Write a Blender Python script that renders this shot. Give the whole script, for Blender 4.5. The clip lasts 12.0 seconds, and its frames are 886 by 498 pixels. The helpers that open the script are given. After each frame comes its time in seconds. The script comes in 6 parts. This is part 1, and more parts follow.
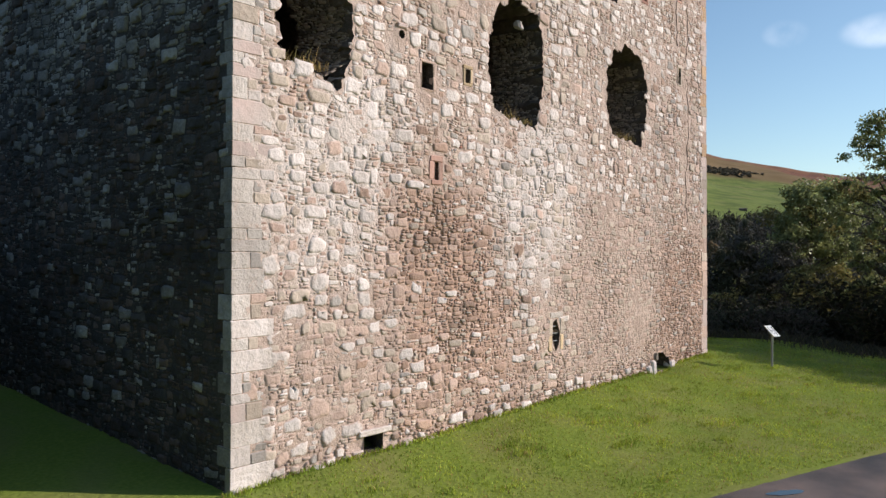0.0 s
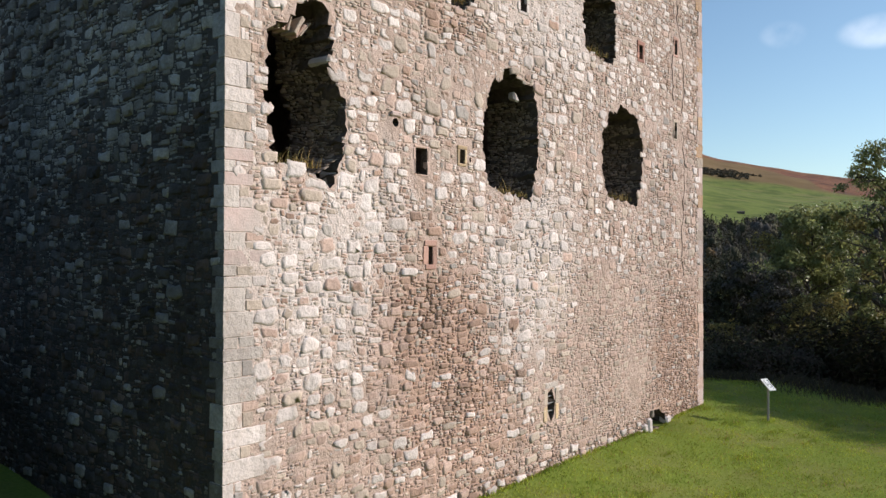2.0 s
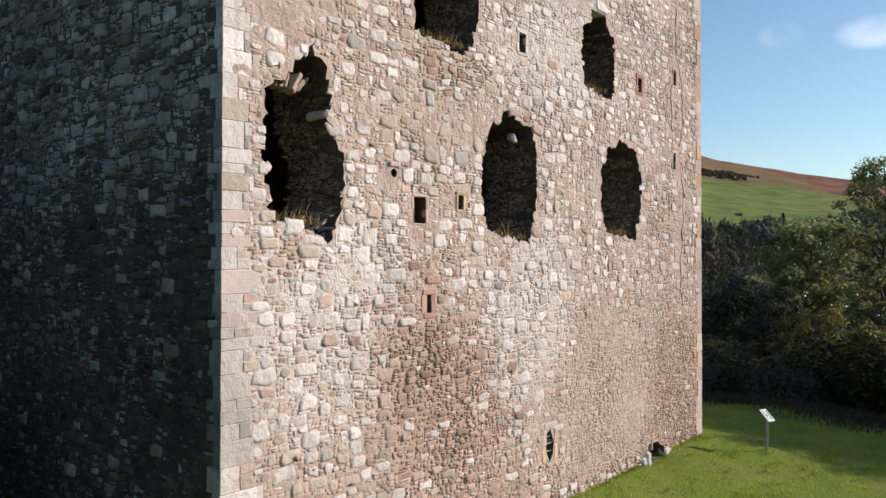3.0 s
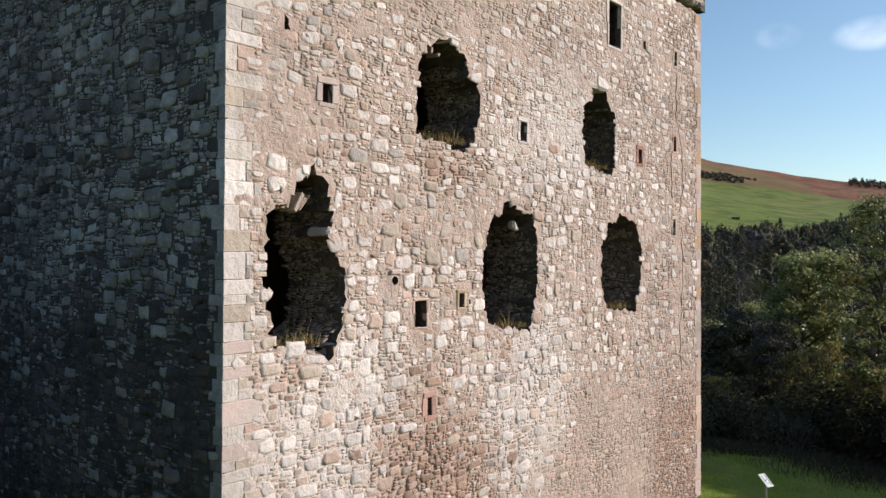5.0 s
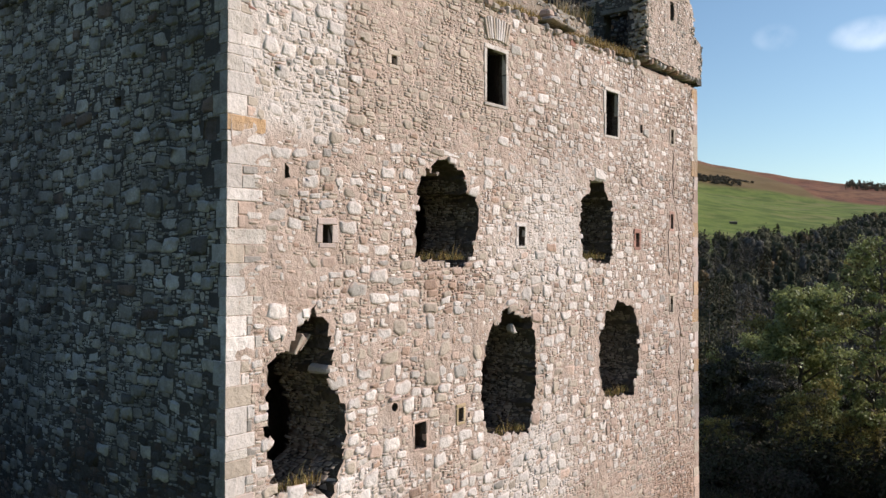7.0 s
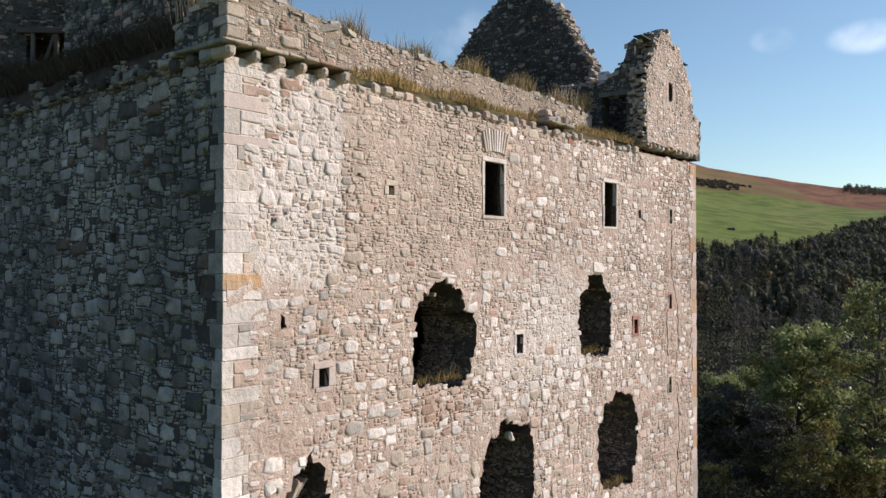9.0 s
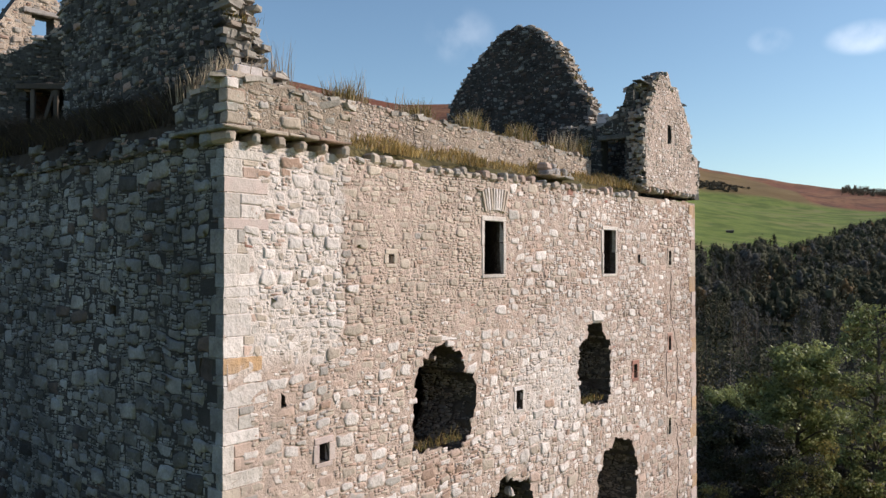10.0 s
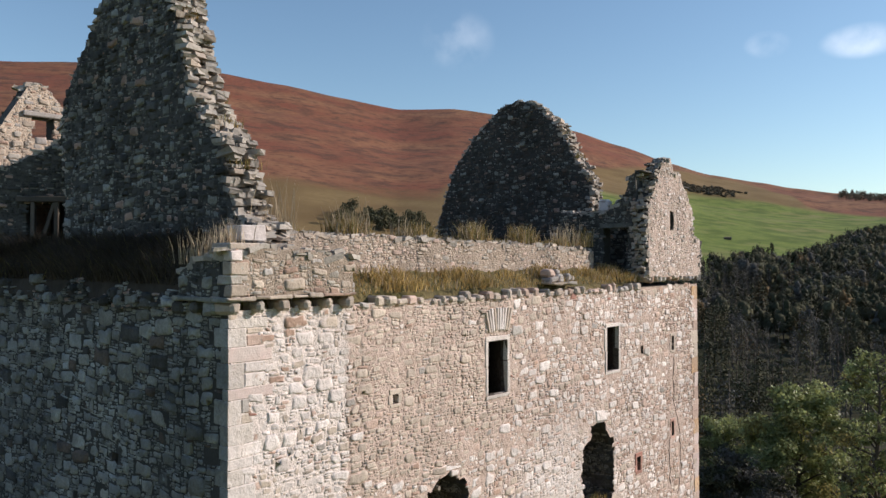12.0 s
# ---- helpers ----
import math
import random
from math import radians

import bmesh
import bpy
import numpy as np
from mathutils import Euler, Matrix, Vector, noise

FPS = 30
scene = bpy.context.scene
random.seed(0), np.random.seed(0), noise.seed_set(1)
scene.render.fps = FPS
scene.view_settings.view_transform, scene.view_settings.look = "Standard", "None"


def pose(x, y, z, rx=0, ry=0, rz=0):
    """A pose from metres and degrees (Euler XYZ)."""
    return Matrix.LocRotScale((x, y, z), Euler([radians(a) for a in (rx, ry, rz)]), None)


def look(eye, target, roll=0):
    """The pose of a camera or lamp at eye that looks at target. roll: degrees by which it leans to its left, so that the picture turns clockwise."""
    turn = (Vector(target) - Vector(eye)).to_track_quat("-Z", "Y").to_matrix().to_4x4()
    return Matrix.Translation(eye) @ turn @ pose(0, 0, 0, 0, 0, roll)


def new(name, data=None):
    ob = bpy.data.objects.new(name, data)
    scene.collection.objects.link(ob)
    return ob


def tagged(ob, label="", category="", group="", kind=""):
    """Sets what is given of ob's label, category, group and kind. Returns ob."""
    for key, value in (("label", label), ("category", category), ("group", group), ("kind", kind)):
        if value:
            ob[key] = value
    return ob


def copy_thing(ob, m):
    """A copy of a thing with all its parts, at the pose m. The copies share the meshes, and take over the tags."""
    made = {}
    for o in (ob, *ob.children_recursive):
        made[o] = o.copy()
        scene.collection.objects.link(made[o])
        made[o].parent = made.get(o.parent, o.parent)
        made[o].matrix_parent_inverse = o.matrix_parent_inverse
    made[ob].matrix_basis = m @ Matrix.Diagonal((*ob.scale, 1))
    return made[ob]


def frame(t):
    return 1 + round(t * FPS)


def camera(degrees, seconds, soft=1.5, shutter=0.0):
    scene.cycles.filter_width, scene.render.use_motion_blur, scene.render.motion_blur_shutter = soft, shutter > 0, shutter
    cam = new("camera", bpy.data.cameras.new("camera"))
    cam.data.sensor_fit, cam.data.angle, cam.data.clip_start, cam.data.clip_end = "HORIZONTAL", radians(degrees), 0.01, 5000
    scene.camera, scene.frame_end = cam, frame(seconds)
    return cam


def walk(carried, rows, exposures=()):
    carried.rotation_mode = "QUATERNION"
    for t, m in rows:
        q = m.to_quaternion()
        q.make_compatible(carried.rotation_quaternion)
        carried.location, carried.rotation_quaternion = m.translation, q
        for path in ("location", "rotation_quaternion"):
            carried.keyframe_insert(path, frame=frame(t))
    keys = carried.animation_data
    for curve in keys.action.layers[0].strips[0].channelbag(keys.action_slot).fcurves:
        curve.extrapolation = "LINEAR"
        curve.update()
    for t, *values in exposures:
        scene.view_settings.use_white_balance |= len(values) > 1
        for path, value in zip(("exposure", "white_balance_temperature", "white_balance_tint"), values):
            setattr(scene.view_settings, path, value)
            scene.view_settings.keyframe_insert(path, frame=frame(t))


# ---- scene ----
cam = camera(59.3, 12.0)
PATH = [
    (0, (-7.38, -10.925, 4.034), (-5.863, -9.621, 4.037), 0.3),
    (0.5, (-7.356, -10.934, 4.453), (-5.84, -9.631, 4.457), 0.3),
    (1, (-7.313, -10.931, 4.9), (-5.794, -9.629, 4.905), 0.3),
    (1.5, (-7.303, -10.975, 5.331), (-5.783, -9.675, 5.334), 0.3),
    (2, (-7.279, -10.938, 5.829), (-5.759, -9.638, 5.833), 0.3),
    (2.5, (-7.246, -10.923, 6.342), (-5.725, -9.625, 6.346), 0.3),
    (3, (-7.239, -10.884, 6.847), (-5.716, -9.588, 6.852), 0.3),
    (5, (-7.276, -10.792, 9.02), (-5.748, -9.501, 9.024), 0.5),
    (5.5, (-7.352, -10.822, 9.633), (-5.823, -9.532, 9.636), 0.4),
    (6, (-7.383, -10.843, 10.249), (-5.854, -9.554, 10.255), 0.4),
    (6.5, (-7.385, -10.875, 10.903), (-5.855, -9.587, 10.909), 0.4),
    (7, (-7.404, -10.85, 11.538), (-5.873, -9.563, 11.547), 0.3),
    (9, (-7.334, -10.786, 14.125), (-5.8, -9.503, 14.14), 0.3),
    (9.5, (-7.346, -10.802, 14.781), (-5.81, -9.521, 14.797), 0.2),
    (10, (-7.376, -10.789, 15.474), (-5.84, -9.508, 15.492), 0.2),
    (10.5, (-7.454, -10.769, 16.195), (-5.917, -9.49, 16.214), 0.2),
    (11, (-7.457, -10.72, 16.942), (-5.919, -9.442, 16.966), 0.1),
    (11.5, (-7.439, -10.659, 17.684), (-5.9, -9.382, 17.711), 0.0),
    (12, (-7.406, -10.633, 18.189), (-5.866, -9.356, 18.216), 0.1),
]
walk(cam, [(t, look(eye, target, roll)) for t, eye, target, roll in PATH])

# ---- world, sun ----
SUN_AZ, SUN_EL = math.atan2(-0.68, 0.73), radians(25)
world = bpy.data.worlds.new("world")
scene.world = world
world.use_nodes = True
wn, wl = world.node_tree.nodes, world.node_tree.links
sky = wn.new("ShaderNodeTexSky")
sky.sky_type = "NISHITA"
sky.sun_disc = False
sky.sun_elevation = SUN_EL
sky.sun_rotation = math.pi / 2 - SUN_AZ
sky.air_density, sky.dust_density, sky.ozone_density = 1.0, 0.35, 2.2
wn["Background"].inputs["Strength"].default_value = 0.145


def cloud_layer():
    """A few thin fair-weather clouds, soft noise inside small far patches of the sky."""
    geo = wn.new("ShaderNodeTexCoord")
    total = None
    for az, el, wide, high, amount in ((11.2, 14.0, 0.038, 0.017, 0.36), (17.0, 14.4, 0.022, 0.014, 0.2), (38.6, 15.8, 0.04, 0.032, 0.2)):
        a, e = radians(az), radians(el)
        ahead = Vector((math.cos(e) * math.cos(a), math.cos(e) * math.sin(a), math.sin(e)))
        side = Vector((-math.sin(a), math.cos(a), 0))
        up = ahead.cross(side)
        spans = []
        for axis, size in ((side, wide), (up, high)):
            dot = wn.new("ShaderNodeVectorMath")
            dot.operation = "DOT_PRODUCT"
            dot.inputs[1].default_value = axis / size
            wl.new(geo.outputs["Generated"], dot.inputs[0])
            shift = wn.new("ShaderNodeMath")
            shift.operation = "SUBTRACT"
            shift.inputs[1].default_value = ahead.dot(axis) / size
            wl.new(dot.outputs["Value"], shift.inputs[0])
            sq = wn.new("ShaderNodeMath")
            sq.operation = "POWER"
            sq.inputs[1].default_value = 2
            wl.new(shift.outputs[0], sq.inputs[0])
            spans.append(sq)
        both = wn.new("ShaderNodeMath")
        both.operation = "ADD"
        wl.new(spans[0].outputs[0], both.inputs[0])
        wl.new(spans[1].outputs[0], both.inputs[1])
        fall = wn.new("ShaderNodeMapRange")
        fall.interpolation_type = "SMOOTHSTEP"
        fall.inputs["From Min"].default_value, fall.inputs["From Max"].default_value = 1.6, 0.0
        fall.inputs["To Max"].default_value = amount
        wl.new(both.outputs[0], fall.inputs["Value"])
        front = wn.new("ShaderNodeVectorMath")
        front.operation = "DOT_PRODUCT"
        front.inputs[1].default_value = ahead
        wl.new(geo.outputs["Generated"], front.inputs[0])
        seen = wn.new("ShaderNodeMath")
        seen.operation = "GREATER_THAN"
        seen.inputs[1].default_value = 0.5
        wl.new(front.outputs["Value"], seen.inputs[0])
        part_of = wn.new("ShaderNodeMath")
        part_of.operation = "MULTIPLY"
        wl.new(fall.outputs[0], part_of.inputs[0])
        wl.new(seen.outputs[0], part_of.inputs[1])
        if total is None:
            total = part_of
        else:
            add = wn.new("ShaderNodeMath")
            add.operation = "ADD"
            wl.new(total.outputs[0], add.inputs[0])
            wl.new(part_of.outputs[0], add.inputs[1])
            total = add
    tex = wn.new("ShaderNodeTexNoise")
    tex.inputs["Scale"].default_value, tex.inputs["Detail"].default_value = 14, 6
    wl.new(geo.outputs["Generated"], tex.inputs["Vector"])
    ramp = wn.new("ShaderNodeMapRange")
    ramp.inputs["From Min"].default_value, ramp.inputs["From Max"].default_value = 0.38, 0.68
    wl.new(tex.outputs["Fac"], ramp.inputs["Value"])
    amount = wn.new("ShaderNodeMath")
    amount.operation = "MULTIPLY"
    wl.new(total.outputs[0], amount.inputs[0])
    wl.new(ramp.outputs[0], amount.inputs[1])
    mix = wn.new("ShaderNodeMix")
    mix.data_type = "RGBA"
    wl.new(amount.outputs[0], mix.inputs[0])
    clear = wn.new("ShaderNodeMix")
    clear.data_type, clear.blend_type = "RGBA", "MULTIPLY"
    clear.inputs[0].default_value = 1.0
    wl.new(sky.outputs[0], clear.inputs[6])
    clear.inputs[7].default_value = (0.955, 1.0, 1.0, 1)
    wl.new(clear.outputs[2], mix.inputs[6])
    mix.inputs[7].default_value = (11, 11, 11.6, 1)
    wl.new(mix.outputs[2], wn["Background"].inputs["Color"])


cloud_layer()
sun = new("sun", bpy.data.lights.new("sun", "SUN"))
sun.data.energy, sun.data.angle, sun.data.color = 5.0, radians(0.53), (1.0, 0.905, 0.82)
way_to_sun = Vector((math.cos(SUN_EL) * math.cos(SUN_AZ), math.cos(SUN_EL) * math.sin(SUN_AZ), math.sin(SUN_EL)))
sun.matrix_world = look(way_to_sun * 80, (0, 0, 0))
scene.view_settings.exposure = 0.0

# ---- materials ----
MATS = {}


# colours of the lime mortar: two of the common one, the pale one, the brown one
VEIL = ((0.535, 0.405, 0.345), (0.43, 0.32, 0.265), (0.63, 0.535, 0.49), (0.47, 0.315, 0.245))


def grain_grey(n, l, socket):
    g = n.new("ShaderNodeCombineColor")
    for i in range(3):
        l.new(socket, g.inputs[i])
    return g.outputs[0]


def material(name, colour, second=None, rough=0.9, coarse=1.3, fine=22.0, spread=0.25, stain=0.25, bump=0.4, gap=0.012, leaf=0.0, fleck=None, shine=0.25, lime=0.0, rugged=0.0, cover=0.0):
    """A two-scale surface: coarse and fine noise between two colours, piece-by-piece variation, slow stains, and relief."""
    m = bpy.data.materials.new(name)
    m.use_nodes = True
    n, l = m.node_tree.nodes, m.node_tree.links
    b = n["Principled BSDF"]
    b.inputs["Roughness"].default_value = rough
    b.inputs["Specular IOR Level"].default_value = shine
    second = second or tuple(c * 0.72 for c in colour)
    co = n.new("ShaderNodeTexCoord")

    def noise_tex(scale, detail=4.0):
        t = n.new("ShaderNodeTexNoise")
        t.inputs["Scale"].default_value, t.inputs["Detail"].default_value = scale, detail
        l.new(co.outputs["Object"], t.inputs["Vector"])
        return t

    def ranged(socket, a, b2, c=0.0, d=1.0):
        r = n.new("ShaderNodeMapRange")
        for key, v in (("From Min", a), ("From Max", b2), ("To Min", c), ("To Max", d)):
            r.inputs[key].default_value = v
        l.new(socket, r.inputs["Value"])
        return r.outputs[0]

    def blend(fac, a, b2, mode="MIX"):
        x = n.new("ShaderNodeMix")
        x.data_type, x.blend_type = "RGBA", mode
        for i, v in ((0, fac), (6, a), (7, b2)):
            if isinstance(v, (int, float)):
                x.inputs[i].default_value = v
            elif isinstance(v, tuple):
                x.inputs[i].default_value = (*v, 1)
            else:
                l.new(v, x.inputs[i])
        return x.outputs[2]

    fine_t, coarse_t = noise_tex(fine, 6), noise_tex(coarse)
    base = blend(ranged(coarse_t.outputs["Fac"], 0.35, 0.65), colour, second)
    grain = ranged(fine_t.outputs["Fac"], 0.25, 0.75, 1 - 0.6 * spread, 1 + 0.6 * spread)
    geo, info = n.new("ShaderNodeNewGeometry"), n.new("ShaderNodeObjectInfo")
    add = n.new("ShaderNodeMath")
    add.operation = "ADD"
    l.new(geo.outputs["Random Per Island"], add.inputs[0])
    l.new(info.outputs["Random"], add.inputs[1])
    fract = n.new("ShaderNodeMath")
    fract.operation = "FRACT"
    l.new(add.outputs[0], fract.inputs[0])
    piece = ranged(fract.outputs[0], 0, 1, 1 - spread, 1 + spread)
    slow = ranged(noise_tex(0.33, 5).outputs["Fac"], 0.3, 0.7, 1 - stain, 1 + 0.4 * stain)
    val = n.new("ShaderNodeMath")
    val.operation = "MULTIPLY"
    l.new(grain, val.inputs[0])
    l.new(piece, val.inputs[1])
    val2 = n.new("ShaderNodeMath")
    val2.operation = "MULTIPLY"
    l.new(val.outputs[0], val2.inputs[0])
    l.new(slow, val2.inputs[1])
    grey = n.new("ShaderNodeCombineColor")
    for i in range(3):
        l.new(val2.outputs[0], grey.inputs[i])
    out = blend(1.0, base, grey.outputs[0], "MULTIPLY")
    if fleck:
        out = blend(ranged(noise_tex(fleck[3], 3).outputs["Fac"], fleck[4], fleck[4] + 0.08), out, tuple(fleck[:3]))
    if lime:
        # lime mortar lapping over the stones' edges, brown where the wash is lost, pale where it holds
        def attr(key):
            a = n.new("ShaderNodeAttribute")
            a.attribute_name = key
            return a.outputs["Fac"]

        def maths(kind, a, b2):
            x = n.new("ShaderNodeMath")
            x.operation = kind
            for i, v in ((0, a), (1, b2)):
                if isinstance(v, (int, float)):
                    x.inputs[i].default_value = v
                else:
                    l.new(v, x.inputs[i])
            return x.outputs[0]

        drift = noise_tex(0.75, 5).outputs["Fac"]
        veil = blend(ranged(noise_tex(1.7, 7).outputs["Fac"], 0.38, 0.62), VEIL[0], VEIL[1])
        veil = blend(ranged(maths("ADD", attr("pale"), maths("SUBTRACT", drift, 0.5)), 0.25, 0.75), veil, VEIL[2])
        veil = blend(ranged(maths("ADD", attr("bare"), maths("SUBTRACT", drift, 0.5)), 0.25, 0.8), veil, VEIL[3])
        veil = blend(1.0, veil, grain_grey(n, l, ranged(noise_tex(26, 8).outputs["Fac"], 0.3, 0.7, 0.8, 1.16)), "MULTIPLY")
        if lime > 1:
            out = veil
        else:
            lap = maths("ADD", maths("MULTIPLY", noise_tex(4.2, 8).outputs["Fac"], 0.75), maths("MULTIPLY", noise_tex(17, 5).outputs["Fac"], 0.25))
            lap = maths("ADD", lap, maths("MULTIPLY", maths("SUBTRACT", attr("edge"), 0.49 - cover), 0.30))
            lap = maths("ADD", lap, maths("MULTIPLY", maths("SUBTRACT", drift, 0.5), 0.28))
            lap = maths("SUBTRACT", lap, maths("MULTIPLY", attr("bare"), 0.10))
            out = blend(ranged(lap, 0.47, 0.56, 0.0, lime), out, veil)
        streak = n.new("ShaderNodeMapping")
        streak.inputs["Scale"].default_value = (2.2, 2.2, 0.22)
        l.new(co.outputs["Object"], streak.inputs["Vector"])
        run = noise_tex(1.0, 6)
        l.new(streak.outputs[0], run.inputs["Vector"])
        out = blend(ranged(run.outputs["Fac"], 0.56, 0.76, 0.0, 0.5), out, (0.25, 0.21, 0.185))
    l.new(out, b.inputs["Base Color"])
    if bump:
        bp = n.new("ShaderNodeBump")
        bp.inputs["Strength"].default_value, bp.inputs["Distance"].default_value = bump, gap
        l.new(fine_t.outputs["Fac"], bp.inputs["Height"])
        if rugged:
            rock = n.new("ShaderNodeBump")
            rock.inputs["Strength"].default_value, rock.inputs["Distance"].default_value = rugged, 0.045
            l.new(noise_tex(7.5, 10).outputs["Fac"], rock.inputs["Height"])
            l.new(rock.outputs[0], bp.inputs["Normal"])
        l.new(bp.outputs[0], b.inputs["Normal"])
    if leaf:
        tr = n.new("ShaderNodeBsdfTranslucent")
        l.new(out, tr.inputs["Color"])
        mx = n.new("ShaderNodeMixShader")
        mx.inputs[0].default_value = leaf
        l.new(b.outputs[0], mx.inputs[1])
        l.new(tr.outputs[0], mx.inputs[2])
        l.new(mx.outputs[0], n["Material Output"].inputs["Surface"])
    MATS[name] = m
    return m


PALE = material("pale_stone", rugged=0.9, lime=0.9, colour=(0.74, 0.655, 0.62), second=(0.62, 0.535, 0.495), spread=0.16, fleck=(0.40, 0.36, 0.32, 9, 0.66))
GREY = material("grey_whinstone", rugged=0.75, lime=0.9, colour=(0.46, 0.41, 0.38), second=(0.38, 0.335, 0.305), fleck=(0.5, 0.48, 0.44, 12, 0.66))
PINK = material("pink_sandstone", rugged=0.75, lime=0.9, spread=0.18, colour=(0.58, 0.42, 0.35), second=(0.49, 0.35, 0.29))
BROWN = material("brown_slaty_stone", rugged=0.75, lime=0.7, colour=(0.44, 0.295, 0.225), second=(0.34, 0.23, 0.18))
OCHRE = material("ochre_sandstone", (0.55, 0.40, 0.24), (0.48, 0.36, 0.24))
RED = material("red_sandstone", (0.42, 0.20, 0.155), (0.36, 0.19, 0.15))
REDDISH = material("reddish_dressed_stone", rugged=0.4, lime=0.6, colour=(0.56, 0.33, 0.265), second=(0.50, 0.31, 0.25), spread=0.15)
TAN = material("tan_stone", rugged=0.75, lime=0.9, spread=0.18, colour=(0.54, 0.44, 0.365), second=(0.46, 0.375, 0.31))
MORTAR = material("lime_mortar", rugged=0.9, lime=2.0, colour=(0.53, 0.42, 0.365), second=(0.44, 0.345, 0.295), fine=34, spread=0.3, stain=0.3, bump=0.8, gap=0.02)
# dark copies of wall mortar and stone: the shaded sides' dimness is in the colour
DARKMORTAR = material("shade_toned_mortar", (0.10, 0.092, 0.083), (0.066, 0.061, 0.056), fine=30, bump=0.8, gap=0.02)
SHADE_GREY = material("shade_toned_grey_stone", rugged=1.3, colour=(0.325, 0.31, 0.272), second=(0.205, 0.196, 0.173), coarse=2.6, spread=0.4, stain=0.5, fleck=(0.25, 0.255, 0.24, 5, 0.62))
SHADE_BLUE = material("shade_toned_blue_grey_stone", rugged=1.3, colour=(0.375, 0.37, 0.345), second=(0.26, 0.256, 0.24), coarse=2.6, spread=0.32, stain=0.5)
SHADE_BROWN = material("shade_toned_brown_stone", rugged=1.3, colour=(0.15, 0.112, 0.09), second=(0.085, 0.068, 0.056), coarse=2.6, spread=0.4, stain=0.5)
SHADE_DARK = material("shade_toned_dark_stone", rugged=1.3, colour=(0.10, 0.093, 0.085), second=(0.062, 0.058, 0.053), coarse=2.6, spread=0.4, stain=0.4)
QUOIN = material("pale_dressed_stone", rugged=0.9, lime=0.85, cover=0.1, colour=(0.64, 0.565, 0.52), second=(0.55, 0.475, 0.43), coarse=2.0, fine=30, spread=0.16)
QUOIN_PINK = material("pink_dressed_stone", rugged=0.35, lime=0.9, colour=(0.62, 0.47, 0.43), second=(0.58, 0.48, 0.44), coarse=2.0, fine=30, spread=0.15)
QUOIN_ORANGE = material("orange_dressed_stone", rugged=0.9, lime=0.85, cover=0.1, colour=(0.58, 0.36, 0.20), second=(0.52, 0.36, 0.25), coarse=2.0, fine=30, spread=0.15)
# jambs and inner rubble are a darker brown than the outer stones
DARKJAMB = material("dark_jamb_stone", (0.34, 0.265, 0.21), (0.25, 0.195, 0.155), spread=0.35)
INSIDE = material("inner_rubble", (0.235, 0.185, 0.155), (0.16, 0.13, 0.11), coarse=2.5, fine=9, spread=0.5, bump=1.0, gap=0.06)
SLATY_TAN = material("weathered_tan_stone", rugged=0.8, colour=(0.50, 0.405, 0.33), second=(0.40, 0.32, 0.26), spread=0.25, fleck=(0.44, 0.41, 0.35, 8, 0.64))
SLATY_GREY = material("weathered_grey_stone", rugged=0.8, colour=(0.43, 0.375, 0.33), second=(0.33, 0.29, 0.25), spread=0.25, fleck=(0.44, 0.43, 0.38, 8, 0.62))
EARTH = material("earthy_mortar", (0.46, 0.36, 0.285), (0.35, 0.27, 0.21), fine=26, spread=0.3, bump=1.0, gap=0.03)
WOOD = material("old_grey_timber", (0.16, 0.13, 0.105), (0.11, 0.09, 0.075), fine=14, bump=0.5)
METAL = material("galvanised_post", (0.34, 0.34, 0.33), rough=0.5, spread=0.06, bump=0.05)
PANEL = material("sign_panel", (0.78, 0.78, 0.76), (0.70, 0.71, 0.70), rough=0.35, spread=0.05, stain=0.05, bump=0.02)
INK = material("sign_print", (0.12, 0.14, 0.16), rough=0.5, spread=0.1, bump=0)
TARMAC = material("wet_tarmac", (0.055, 0.05, 0.05), (0.17, 0.128, 0.112), rough=0.6, coarse=0.75, fine=60, spread=0.3, bump=0.35, gap=0.01)
WATER = material("puddle_water", (0.02, 0.022, 0.025), rough=0.03, spread=0.0, stain=0, bump=0)
WATER.node_tree.nodes["Principled BSDF"].inputs["Specular IOR Level"].default_value = 0.6
BLADE = material("lawn_grass", (0.45, 0.50, 0.075), (0.24, 0.32, 0.045), coarse=0.9, fine=4, spread=0.3, stain=0.18, bump=0, leaf=0.3)
STRAW = material("dry_grass", (0.46, 0.32, 0.13), (0.36, 0.25, 0.10), coarse=0.9, fine=5, spread=0.4, bump=0, leaf=0.3)
PLUME = material("pale_seed_grass", (0.52, 0.42, 0.30), (0.44, 0.34, 0.22), spread=0.3, bump=0, leaf=0.35)
BRACKEN = material("dead_bracken", (0.10, 0.076, 0.056), (0.066, 0.052, 0.038), fine=5, spread=0.4, bump=0, leaf=0.15)
OLIVE = material("olive_grass", (0.22, 0.19, 0.07), (0.16, 0.14, 0.05), fine=5, spread=0.4, bump=0, leaf=0.25)
TURF = material("wallhead_turf", (0.17, 0.145, 0.055), (0.24, 0.18, 0.08), fine=9, spread=0.4, bump=1, gap=0.05)
BARK = material("bark", (0.13, 0.105, 0.085), (0.09, 0.075, 0.06), fine=12, bump=0.8, gap=0.03)
LEAF = material("ash_leaves", (0.33, 0.345, 0.14), (0.22, 0.24, 0.085), rough=0.5, shine=0.3, coarse=0.5, fine=3, spread=0.45, bump=0, leaf=0.4)
LEAF_GOLD = material("turning_leaves", (0.30, 0.25, 0.085), (0.22, 0.19, 0.07), coarse=0.5, fine=3, spread=0.45, bump=0, leaf=0.4)
